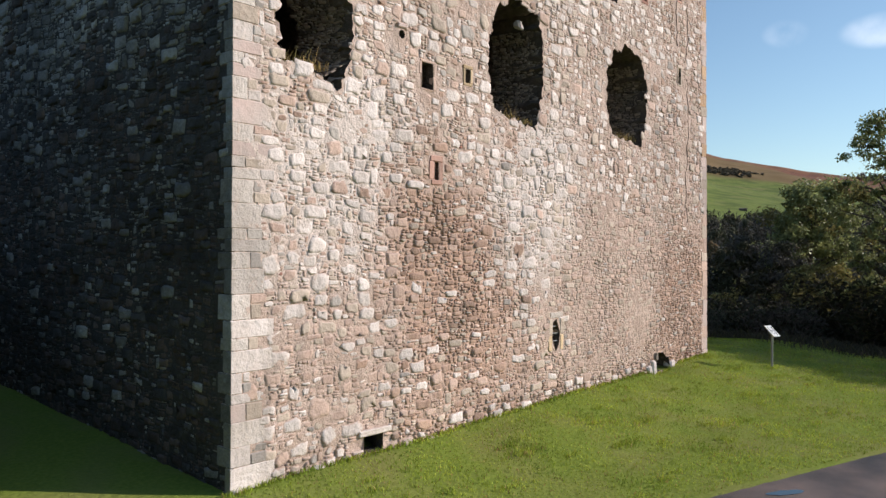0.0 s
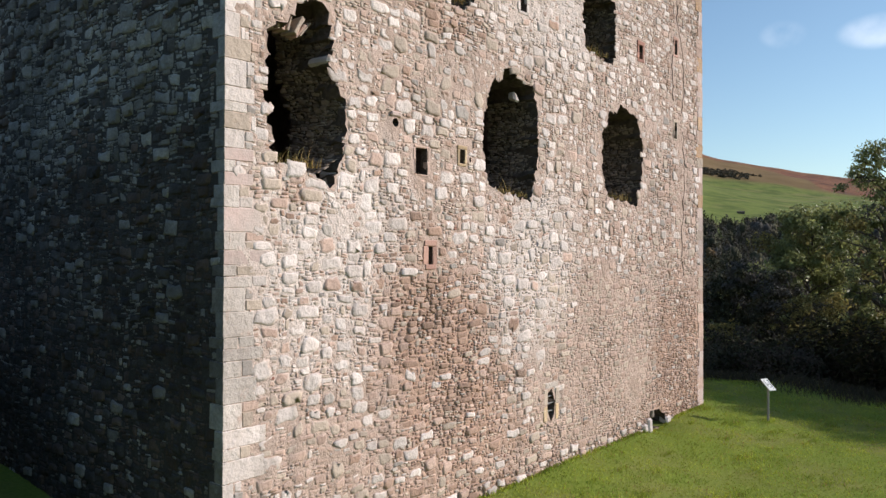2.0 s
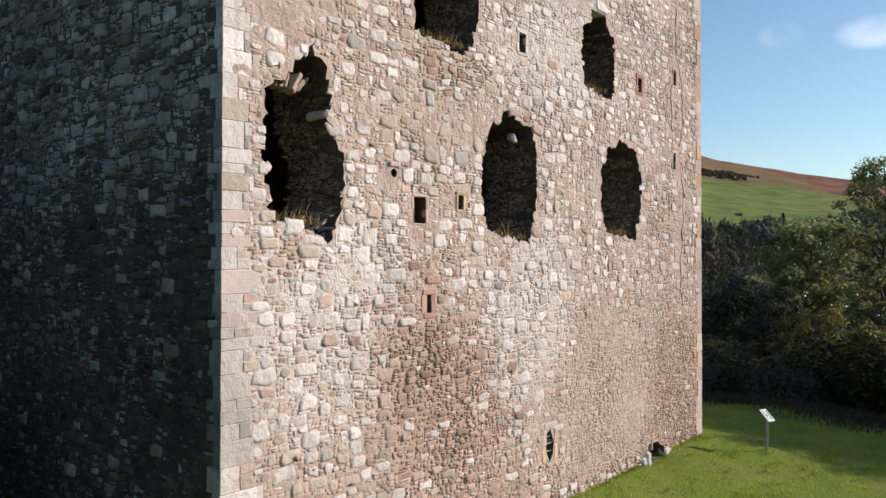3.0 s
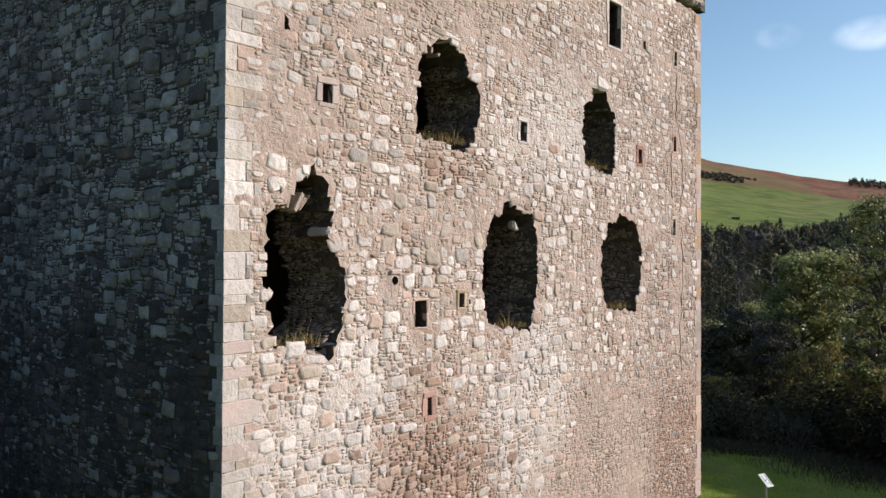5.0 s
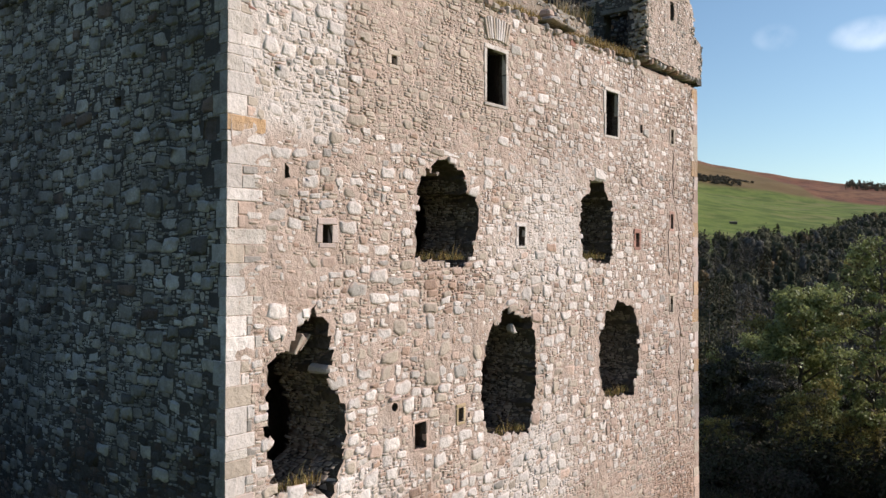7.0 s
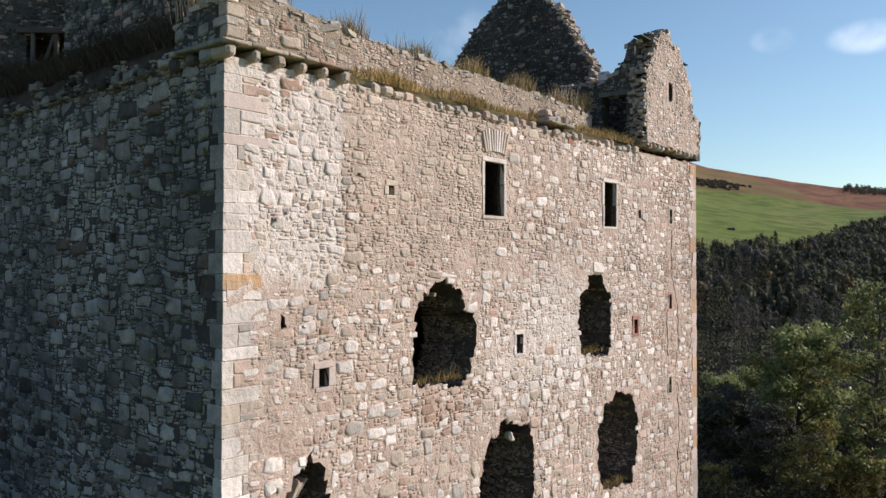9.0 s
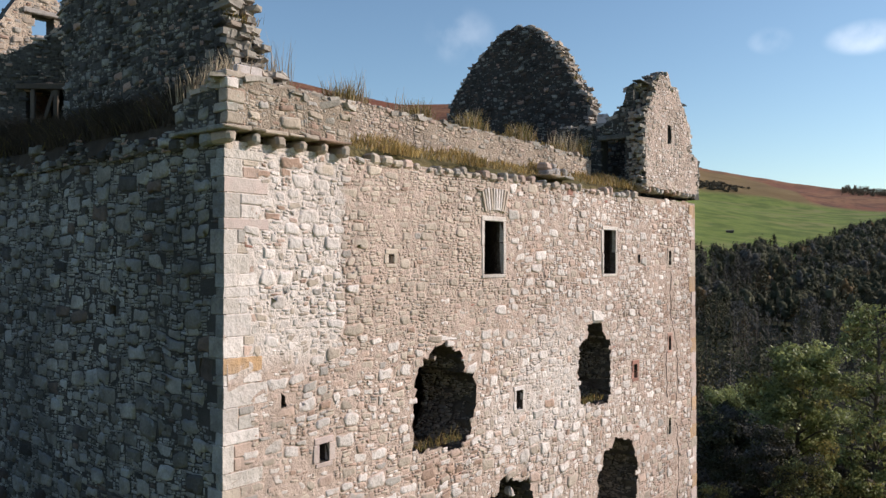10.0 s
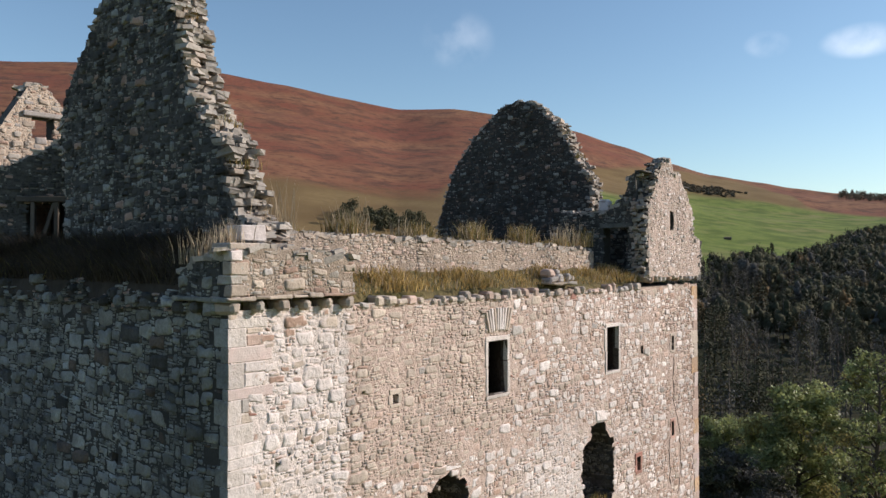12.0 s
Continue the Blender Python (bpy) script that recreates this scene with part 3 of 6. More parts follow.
def terrain():
    az_list = [0.3 * k for k in range(0, 250)] + [75 + 3 * k for k in range(0, 95)]
    rings, r = [], 1.5
    while r < 4600:
        rings.append(r)
        r += max(0.55, r * 0.028)
    V, F, field, moor, wood = [(-7.4, -10.7, ground_z(-7.4, -10.7))], [], [0], [0], [0]
    n = len(az_list)
    for r in rings:
        for a in az_list:
            x, y = -7.4 + r * math.cos(radians(a)), -10.7 + r * math.sin(radians(a))
            V.append((x, y, ground_z(x, y)))
            wob = 60 * noise.noise((x / 190, y / 190, 4)) + 22 * noise.noise((x / 40, y / 40, 2))
            b2 = a if a <= 180 else a - 360
            start, pale = by_bearing(WOOD_END, b2), by_bearing(GRASS_END, b2)
            far = 1075 - 330 * smooth(21.8, 25, b2) + wob * 0.25
            f = smooth(start - 12, start, r) * (1 - smooth(far - 12, far + 12, r)) * (1 - smooth(28.5, 29.5, b2 + wob * 0.02))
            field.append(f if b2 > -30 else 0)
            moor.append(smooth(340, 560, r + wob) * (1 - f) * smooth(pale - 70, pale + 70, r + wob))
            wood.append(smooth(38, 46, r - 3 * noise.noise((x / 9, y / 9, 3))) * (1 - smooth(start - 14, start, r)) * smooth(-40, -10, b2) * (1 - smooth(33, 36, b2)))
    for k in range(n):
        F.append((0, 1 + k, 1 + (k + 1) % n))
    for q in range(len(rings) - 1):
        a, b = 1 + q * n, 1 + (q + 1) * n
        for k in range(n):
            F.append((a + k, b + k, b + (k + 1) % n, a + (k + 1) % n))
    m = bpy.data.materials.new("countryside")
    m.use_nodes = True
    nd, l = m.node_tree.nodes, m.node_tree.links
    bs = nd["Principled BSDF"]
    bs.inputs["Roughness"].default_value, bs.inputs["Specular IOR Level"].default_value = 0.95, 0.1
    co = nd.new("ShaderNodeTexCoord")

    def tex(scale, detail=6):
        t = nd.new("ShaderNodeTexNoise")
        t.inputs["Scale"].default_value, t.inputs["Detail"].default_value = scale, detail
        l.new(co.outputs["Object"], t.inputs["Vector"])
        return t.outputs["Fac"]

    def mixed(fac, a, b, lo=None, hi=None):
        if lo is not None:
            r2 = nd.new("ShaderNodeMapRange")
            r2.inputs["From Min"].default_value, r2.inputs["From Max"].default_value = lo, hi
            l.new(fac, r2.inputs["Value"])
            fac = r2.outputs[0]
        x = nd.new("ShaderNodeMix")
        x.data_type = "RGBA"
        l.new(fac, x.inputs[0])
        for i, v in ((6, a), (7, b)):
            if isinstance(v, tuple):
                x.inputs[i].default_value = (*v, 1)
            else:
                l.new(v, x.inputs[i])
        return x.outputs[2]

    def attr(key):
        a = nd.new("ShaderNodeAttribute")
        a.attribute_name = key
        return a.outputs["Fac"]

    lawn = mixed(tex(0.5), mixed(tex(14), (0.135, 0.19, 0.03), (0.215, 0.265, 0.046), 0.3, 0.7), (0.22, 0.215, 0.07), 0.45, 0.75)
    rough_grass = mixed(tex(0.02, 10), (0.215, 0.145, 0.066), (0.15, 0.095, 0.042), 0.35, 0.65)
    heather = mixed(tex(0.03, 12), mixed(tex(0.007, 8), (0.20, 0.068, 0.042), (0.24, 0.115, 0.062), 0.4, 0.62), (0.105, 0.05, 0.035), 0.47, 0.66)
    heather = mixed(tex(0.35, 8), heather, (0.24, 0.15, 0.085), 0.55, 0.85)
    heather = mixed(tex(0.12, 12), heather, (0.10, 0.048, 0.032), 0.5, 0.72)
    heather = mixed(tex(0.9, 10), heather, (0.29, 0.15, 0.08), 0.56, 0.8)
    rough_grass = mixed(tex(0.25, 10), rough_grass, (0.15, 0.10, 0.045), 0.5, 0.75)
    meadow = mixed(tex(0.02), mixed(tex(0.15), (0.13, 0.17, 0.036), (0.175, 0.205, 0.05), 0.35, 0.65), (0.20, 0.185, 0.07), 0.5, 0.7)
    meadow = mixed(tex(0.045, 9), meadow, (0.095, 0.125, 0.028), 0.47, 0.62)
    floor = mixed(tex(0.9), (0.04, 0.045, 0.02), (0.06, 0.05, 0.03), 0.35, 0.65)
    dist = mixed(attr("moor"), rough_grass, heather, 0.3, 0.75)
    near_far = attr("away")
    c = mixed(near_far, lawn, dist)
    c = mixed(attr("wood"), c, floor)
    c = mixed(attr("field"), c, meadow)
    l.new(c, bs.inputs["Base Color"])
    bp = nd.new("ShaderNodeBump")
    bp.inputs["Strength"].default_value, bp.inputs["Distance"].default_value = 0.7, 0.05
    l.new(tex(9, 8), bp.inputs["Height"])
    l.new(bp.outputs[0], bs.inputs["Normal"])
    g = obj("ground", V, F, m)
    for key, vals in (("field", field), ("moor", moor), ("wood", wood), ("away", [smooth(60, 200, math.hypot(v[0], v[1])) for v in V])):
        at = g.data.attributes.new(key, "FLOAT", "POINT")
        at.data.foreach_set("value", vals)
    g.data.polygons.foreach_set("use_smooth", [True] * len(g.data.polygons))
    tagged(g, "mown green lawn rising to heather moor and fields", "ground", kind="structure")
    return g


terrain()
rng = random.Random(11)


def road():
    V, F = [], []
    n = 60
    for k in range(n + 1):
        x = -2.0 + k * 0.6
        edge = -5.19 - 0.33 * (x - 5.4) - 0.02 * max(0, 5.4 - x) ** 2
        for j in range(9):
            y = edge - j * 0.55 + (0.07 * noise.noise((x * 1.3, 0, 5)) if j == 0 else 0)
            V.append((x, y, ground_z(x, y) + 0.015 + (0.012 if 0 < j < 8 else -0.02)))
    for k in range(n):
        for j in range(8):
            a = k * 9 + j
            F.append((a, a + 1, a + 10, a + 9))
    r = obj("road", V, F, TARMAC)
    r.data.polygons.foreach_set("use_smooth", [True] * len(F))
    tagged(r, "damp patched tarmac track beside the lawn", "road", kind="structure")
    bm = bmesh.new()
    ring = []
    for k in range(28):
        a = k / 28 * 6.283
        q = 1 + 0.35 * noise.noise((math.cos(a) * 1.5, math.sin(a) * 1.5, 3))
        x, y = 7.2 + 0.36 * q * math.cos(a), -6.5 + 0.13 * q * math.sin(a) - 0.2 * math.cos(a)
        ring.append(bm.verts.new((x, y, ground_z(7.15, -6.5) + 0.032)))
    bm.faces.new(ring)
    p = part("puddle", bm, WATER, None)
    tagged(p, "shallow puddle of rainwater on the tarmac", "puddle", kind="structure")


road()

# ---- the tower ----
LENGTH, DEEP, HEAD, THICK = 19.8, 12.8, 17.35, 1.6
tower = new("tower_house")
tagged(tower, "roofless rubble-stone tower house with broken window openings and grassy wallheads", "castle")

# openings of the south wall: outlines as (x, z)
GREAT_WEST = [(0.92, 7.3), (0.98, 7.85), (0.78, 8.5), (0.88, 9.2), (0.92, 9.66), (1.14, 9.85), (1.5, 9.96), (1.56, 10.24), (1.76, 10.3), (1.92, 10.55), (2.05, 10.3),
              (2.24, 10.24), (2.34, 9.5), (2.3, 9.25), (2.48, 9.0), (2.68, 8.35), (2.6, 7.6), (2.35, 6.96), (1.9, 7.15), (1.2, 7.32)]
GREAT_MID = [(7.08, 7.4), (6.9, 8.5), (7.07, 9.5), (7.3, 9.84), (7.64, 9.93), (7.68, 10.15), (7.9, 10.25), (8.35, 10.02), (8.95, 9.9), (9.15, 9.3), (9.22, 8.4), (9.05, 7.6), (8.86, 7.04), (7.6, 7.25)]
GREAT_EAST = [(12.74, 7.45), (12.45, 8.2), (12.48, 9.4), (12.76, 9.5), (12.8, 9.88), (13.34, 9.9), (13.42, 10.14), (13.8, 10.14), (14.62, 9.82), (15.02, 9.1), (14.92, 8.0), (14.65, 7.2), (13.1, 7.4)]
UPPER_WEST = [(4.62, 11.42), (4.58, 11.85), (4.68, 12.5), (4.73, 13.1), (5.0, 13.36), (5.3, 13.54), (5.75, 13.6), (6.05, 13.36), (6.28, 13.3), (6.32, 12.92), (6.68, 12.88), (6.78, 12.1), (6.6, 11.7), (6.5, 11.36), (6.1, 11.2), (5.0, 11.38)]
UPPER_EAST = [(11.5, 11.4), (11.36, 12.1), (11.34, 12.6), (11.4, 13.0), (11.58, 13.14), (11.88, 13.18), (11.85, 13.55), (12.15, 13.65), (12.5, 13.58), (12.86, 13.32), (12.9, 13.1), (13.2, 13.08), (13.2, 12.1), (13.26, 11.65), (13.1, 11.3), (12.6, 11.24)]
BROKEN = [GREAT_WEST, GREAT_MID, GREAT_EAST, UPPER_WEST, UPPER_EAST]
LOW_SLIT = [(9.66, 2.16), (9.86, 2.26), (10.03, 1.9), (9.99, 1.6), (9.83, 1.42), (9.67, 1.75)]
PIT = [(15.55, 0.2), (15.55, 0.8), (15.95, 0.85), (16.65, 0.58), (16.68, 0.2)]
# x0, x1, z0, z1, surround width, stone of the surround
SQUARE = [
    (7.06, 7.81, 15.05, 16.3, 0.11, QUOIN), (12.79, 13.5, 14.97, 16.25, 0.1, QUOIN), (2.08, 2.31, 11.7, 12.04, 0.12, QUOIN_PINK),
    (8.38, 8.65, 11.71, 12.19, 0.1, PALE), (14.71, 14.94, 11.74, 12.17, 0.12, RED), (4.62, 4.98, 7.42, 7.97, 0.05, PINK),
    (6.07, 6.24, 7.77, 8.08, 0.09, OCHRE), (5.04, 5.17, 5.53, 5.92, 0.13, REDDISH), (17.26, 17.45, 9.59, 10.12, 0.1, TAN),
    (17.26, 17.45, 12.37, 12.85, 0.1, REDDISH), (17.26, 17.45, 15.2, 15.67, 0.1, TAN), (3.87, 4.02, 15.32, 15.51, 0.1, TAN),
]
PLAIN = [(15.0, 15.14, 15.29, 15.54), (3.02, 3.54, 0.1, 0.43), (6.42, 6.47, 7.82, 7.93)]


CRACKS = [[(17.42, 15.0), (17.45, 13.6), (17.85, 12.6), (18.0, 11.2), (17.8, 10.2)], [(17.2, 12.9), (17.1, 11.9), (17.2, 10.6)], [(17.95, 9.9), (18.1, 8.4), (17.9, 6.6), (18.05, 4.6)]]


def east_edge(z):
    """The east corner leans in a little as it rises."""
    return LENGTH - 0.021 * z


def rect(x0, x1, z0, z1):
    return [(x0, z0), (x1, z0), (x1, z1), (x0, z1)]


def place_south(x, z, o):
    return (x, -o, z)


def place_west(y, z, o):
    return (0.045 - o, y, z)


def browned(x, z):
    """Where the lime wash is lost and brown slaty stone shows."""
    brown = 1.15 * math.exp(-((x - 5.4 - 0.4 * (4.2 - z)) / 1.9) ** 2 - ((z - 3.4) / 2.3) ** 2)
    brown += 0.3 * smooth(3.2, 0.6, z) * smooth(2, 5, x) * (1 - 0.6 * smooth(9, 12, x)) + 0.5 * smooth(14.5, 16.5, x) * smooth(5.5, 3, z)
    for cx, cz, wide in ((1.5, 6.85, 0.6), (5.6, 10.75, 0.9), (12.3, 10.9, 0.7), (7.9, 6.75, 0.6)):
        brown += 0.55 * math.exp(-((x - cx) / wide) ** 2 - ((z - cz) / 0.5) ** 2)
    return brown + 0.2 * smooth(15.5, 17, x)


def whitened(x, z):
    """Where pale boulders and lime still hold."""
    white = math.exp(-((x - 2.2) / 2.6) ** 2 - ((z - 5.8) / 2.4) ** 2) + 1.2 * math.exp(-((x - 9.0) / 1.9) ** 2 - ((z - 5.4) / 2.2) ** 2)
    white += 0.8 * math.exp(-((x - 10.5) / 3.5) ** 2 - ((z - 12.0) / 2.0) ** 2) + smooth(2.75, 2.5, x) * smooth(13, 14.2, z)
    return white


# where the lengths of the corner stones end on the south face, by height
QUOIN_ENDS = []
QUOIN_BACKS = []


def quoins():
    """Dressed corner stones, long and short by turns, wrapping each corner."""
    r = random.Random(21)
    z, k = -0.35, 0
    while z < HEAD - 0.2:
        h = r.choice((r.uniform(0.16, 0.26), r.uniform(0.26, 0.42), r.uniform(0.3, 0.46)))
        h = min(h, HEAD - z)
        a, b = (r.uniform(0.5, 0.95), r.uniform(0.14, 0.26)) if k % 2 else (r.uniform(0.24, 0.46), r.uniform(0.2, 0.42))
        if 6.9 < z + h and z < 10.4:
            a = min(a, 0.6)
        mat = QUOIN_ORANGE if 13.45 < z + h / 2 < 13.95 else r.choices((QUOIN, QUOIN_PINK, PALE, TAN), (0.45, 0.14, 0.33, 0.08))[0]
        if 5.9 < z < 7.3 or 15.5 < z < 16.6:
            mat = QUOIN_PINK if k % 2 else mat
        QUOIN_ENDS.append((z, z + h, a))
        QUOIN_BACKS.append((z, z + h, b))
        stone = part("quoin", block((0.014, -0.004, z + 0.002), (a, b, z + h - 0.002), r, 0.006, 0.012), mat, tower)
        # faces turned west get a shade-toned stone; the same block stays pale in front
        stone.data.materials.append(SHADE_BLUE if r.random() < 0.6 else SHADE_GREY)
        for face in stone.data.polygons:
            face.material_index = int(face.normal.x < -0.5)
        if a < 0.6:
            e = a + (r.uniform(0.18, 0.4) if not 6.9 < z < 10.4 else 0.14)
            cut = z + h * r.uniform(0.4, 0.65)
            for lo, hi in ((z, cut), (cut, z + h)) if h > 0.3 else ((z, z + h),):
                part("stone", block((a + 0.003, -0.003, lo + 0.003), (e + r.uniform(-0.06, 0.06), 0.2, hi - 0.003), r, 0.01, 0.02), r.choice((PALE, TAN, PINK, GREY)), tower)
            QUOIN_ENDS[-1] = (z, z + h, e)
        z += h
        k += 1
    z = -0.3
    while z < HEAD - 0.1:
        h = r.uniform(0.3, 0.55)
        a = r.uniform(0.32, 0.6)
        part("quoin", block((east_edge(z) - a, -0.006, z + 0.002), (east_edge(z + h / 2) + 0.008, 0.5, min(HEAD, z + h) - 0.003), r, 0.012, 0.008),
             r.choices((QUOIN_PINK, PINK, TAN, QUOIN_ORANGE), (0.5, 0.3, 0.1, 0.1 if z > 7 else 0.0))[0], tower)
        z += h


quoins()


def south_wall():
    r = random.Random(5)
    holes = [ragged(p, r, 0.1, 0.07) for p in BROKEN] + [ragged(LOW_SLIT, r, 0.2, 0.012), ragged(PIT, r, 0.3, 0.04)]
    holes += [rect(a, b, c, d) for a, b, c, d, *_ in SQUARE] + [rect(*q) for q in PLAIN]
    round_hole = [(4.02 + 0.09 * math.cos(k * 0.628), 8.41 + 0.09 * math.sin(k * 0.628)) for k in range(10)]
    crack_hole = ragged([(1.21, 12.82), (1.32, 12.84), (1.29, 13.02), (1.2, 13.1)], r, 0.1, 0.015)
    holes += [round_hole, crack_hole]
    for line in CRACKS:
        rim = []
        for (x1, z1), (x2, z2) in zip(line, line[1:]):
            for k in range(6):
                rim.append((x1 + (x2 - x1) * k / 6 + r.uniform(-0.085, 0.085), z1 + (z2 - z1) * (k + r.uniform(-0.3, 0.3)) / 6))
        holes.append([(x - 0.01 - 0.025 * r.random(), z) for x, z in rim] + [(x + 0.01 + 0.025 * r.random(), z) for x, z in reversed(rim)])
    outline = [(0.07, -0.5), (east_edge(-0.5), -0.5), (east_edge(HEAD), HEAD), (0.07, HEAD)]

    def zone(x, z):
        return min(1.0, browned(x, z) * 1.1), min(1.0, whitened(x, z))

    def relief(x, z):
        foot = smooth(0.55, 0.15, z - 0.02 * x)
        return -0.008 + 0.018 * noise.noise((x / 1.7, z / 1.3, 12)) + 0.012 * noise.noise((x / 0.3, z / 0.25, 3)) - 0.014 * min(1, browned(x, z)) - 0.03 * foot

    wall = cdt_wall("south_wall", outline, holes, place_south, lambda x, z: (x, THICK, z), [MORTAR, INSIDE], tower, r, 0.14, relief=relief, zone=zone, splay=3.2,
                    label="sunlit rubble wall of mixed pale, pink and grey stones in lime mortar")
    mats = [PALE, GREY, PINK, BROWN, TAN, OCHRE, RED]

    def choose(c, q, s=0.2):
        x, z = c
        w = 0.5 + 0.5 * noise.noise((x / 2.2, z / 1.6, 3.1))
        pale = 0.26 + 0.30 * w
        pale += 0.4 * math.exp(-((x - 2.2) / 3.0) ** 2 - ((z - 5.6) / 2.4) ** 2)
        pale += 1.6 * math.exp(-((x - 9.0) / 2.0) ** 2 - ((z - 5.2) / 2.2) ** 2)
        pale += 0.8 * math.exp(-((x - 10) / 4) ** 2 - ((z - 12.5) / 2.2) ** 2)
        pale += 0.45 * smooth(2.9, 2.4, x) * smooth(13, 14.2, z)
        brown = 0.06 + browned(x, z)
        tan = 0.3 + 2.4 * smooth(2.5, 3.2, x) * smooth(8.5, 6.5, x) * smooth(13.6, 14.6, z)
        pink = 0.22 + 0.35 * smooth(6, 2, z) + 0.2 * noise.noise((x / 1.5, z / 1.5, 9))
        if 9 < x < 16 and 0.8 < z < 5.2:
            pink, tan, pale = pink + 0.6, tan + 0.6, pale * 0.35
        pink *= 1 - 0.45 * smooth(8, 11, z)
        pale += 0.35 * smooth(9, 12, z) * smooth(9, 12, x)
        pale *= 0.45 + 1.7 * smooth(0.12, 0.34, s)
        pale += 0.5 * smooth(2.75, 2.55, x) * smooth(13, 14.2, z)
        pale = max(0.04, pale - 0.5 * (brown - 0.06) - 0.4 * (tan - 0.3))
        brown *= 1.3 - 0.8 * smooth(0.12, 0.34, s)
        return q.choices(range(7), (pale, 0.07, max(0.05, pink), brown, tan, 0.0, 0.002))[0]

    surround = [rect(a - w, b + w, c - w, d + w) for a, b, c, d, w, _ in SQUARE]
    spans = [(box_of(q), q) for q in holes[:24] + surround]

    def keep(c, poly):
        x, z = c
        if any(lo < z < hi and x < end - 0.07 for lo, hi, end in QUOIN_ENDS) or x > east_edge(z) - 0.3 or z < -0.35 or z > HEAD - 0.03:
            return False
        x0, x1, z0, z1 = box_of(poly)
        if any(b[0] < x1 and b[1] > x0 and b[2] < z1 and b[3] > z0 and (inside(c, q) or k >= 5 and any(inside(p, q) for p in poly)) for k, (b, q) in enumerate(spans)):
            return False
        lo, hi = min(p[0] for p in poly), max(p[0] for p in poly)
        for line in CRACKS if x > 16.5 else ():
            for (x1, z1), (x2, z2) in zip(line, line[1:]):
                if z2 <= z <= z1 and lo - 0.02 < x1 + (x2 - x1) * (z - z1) / (z2 - z1) < hi + 0.02:
                    return False
        return True

    def south_size(x, z):
        z = z - 0.4
        bare = min(1, browned(x, z))
        high = smooth(9.5, 12.5, z) + 1.5 * smooth(8, 12, x) * smooth(6, 4.5, z)
        worn = smooth(2.5, 3.2, x) * smooth(8.5, 6.5, x) * smooth(13, 14.2, z)
        fine = smooth(8, 12, x) * smooth(6, 4.5, z)
        return 0.25 - 0.075 * fine - 0.07 * bare * (1 - 0.6 * fine) - 0.035 * min(1, high) * smooth(8, 9, z) - 0.035 * worn, 1.8 + 0.8 * bare + 0.3 * high + 0.4 * worn + 0.5 * noise.noise((x / 2, z / 2, 4))

    def proud(x, z):
        z = z - 0.4
        return (0.010 + 0.010 * min(1, browned(x, z))) * (1 - 0.35 * smooth(7, 13, x)) + 0.02 * smooth(0.55, 0.15, z - 0.02 * x)

    rubble("rubble_stonework", LENGTH, HEAD + 0.4, lambda x, z, o: place_south(x, z - 0.4, o), r, lambda c, q, s: choose((c[0], c[1] - 0.4), q, s), mats, wall,
           lambda c, p: keep((c[0], c[1] - 0.4), [(a, b - 0.4) for a, b in p]), south_size, 0.004, proud, sunk=0.45, zone=lambda x, z: zone(x, z - 0.4),
           singles=lambda c: 0.2 < c[0] < 2.6 and c[1] > 3.5)
    return wall


def west_wall():
    r = random.Random(6)
    holes = [ragged(rect(5.55, 6.0, 3.2, 3.6), r, 0.2, 0.03), ragged(rect(0.35, 0.7, 13.4, 13.75), r, 0.2, 0.03), ragged(rect(3.5, 3.75, 14.2, 14.5), r, 0.2, 0.03)]
    outline = [(0.12, -0.5), (DEEP, -0.5), (DEEP, HEAD), (0.12, HEAD)]
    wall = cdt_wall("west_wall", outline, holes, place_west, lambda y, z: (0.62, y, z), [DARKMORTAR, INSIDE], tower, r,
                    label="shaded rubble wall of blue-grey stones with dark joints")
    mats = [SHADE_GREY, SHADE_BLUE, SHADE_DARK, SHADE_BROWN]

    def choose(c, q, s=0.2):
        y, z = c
        # low stones drawn darker: blotchy brown stone, plus the dim light put into colour
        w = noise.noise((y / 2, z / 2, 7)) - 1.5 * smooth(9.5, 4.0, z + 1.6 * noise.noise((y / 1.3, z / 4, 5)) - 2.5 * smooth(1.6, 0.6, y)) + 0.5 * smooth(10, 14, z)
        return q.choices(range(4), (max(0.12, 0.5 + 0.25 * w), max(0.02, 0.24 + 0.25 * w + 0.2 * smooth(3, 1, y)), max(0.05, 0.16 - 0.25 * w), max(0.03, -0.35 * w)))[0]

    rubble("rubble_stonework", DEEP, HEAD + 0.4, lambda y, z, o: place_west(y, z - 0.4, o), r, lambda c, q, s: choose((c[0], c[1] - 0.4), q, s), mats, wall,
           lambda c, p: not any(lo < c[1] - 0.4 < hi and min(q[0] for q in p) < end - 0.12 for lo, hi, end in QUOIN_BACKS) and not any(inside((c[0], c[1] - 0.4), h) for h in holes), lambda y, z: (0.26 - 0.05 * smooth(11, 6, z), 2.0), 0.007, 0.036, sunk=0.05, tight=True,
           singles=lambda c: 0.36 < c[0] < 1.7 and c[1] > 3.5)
    return wall


SOUTH, WEST = south_wall(), west_wall()


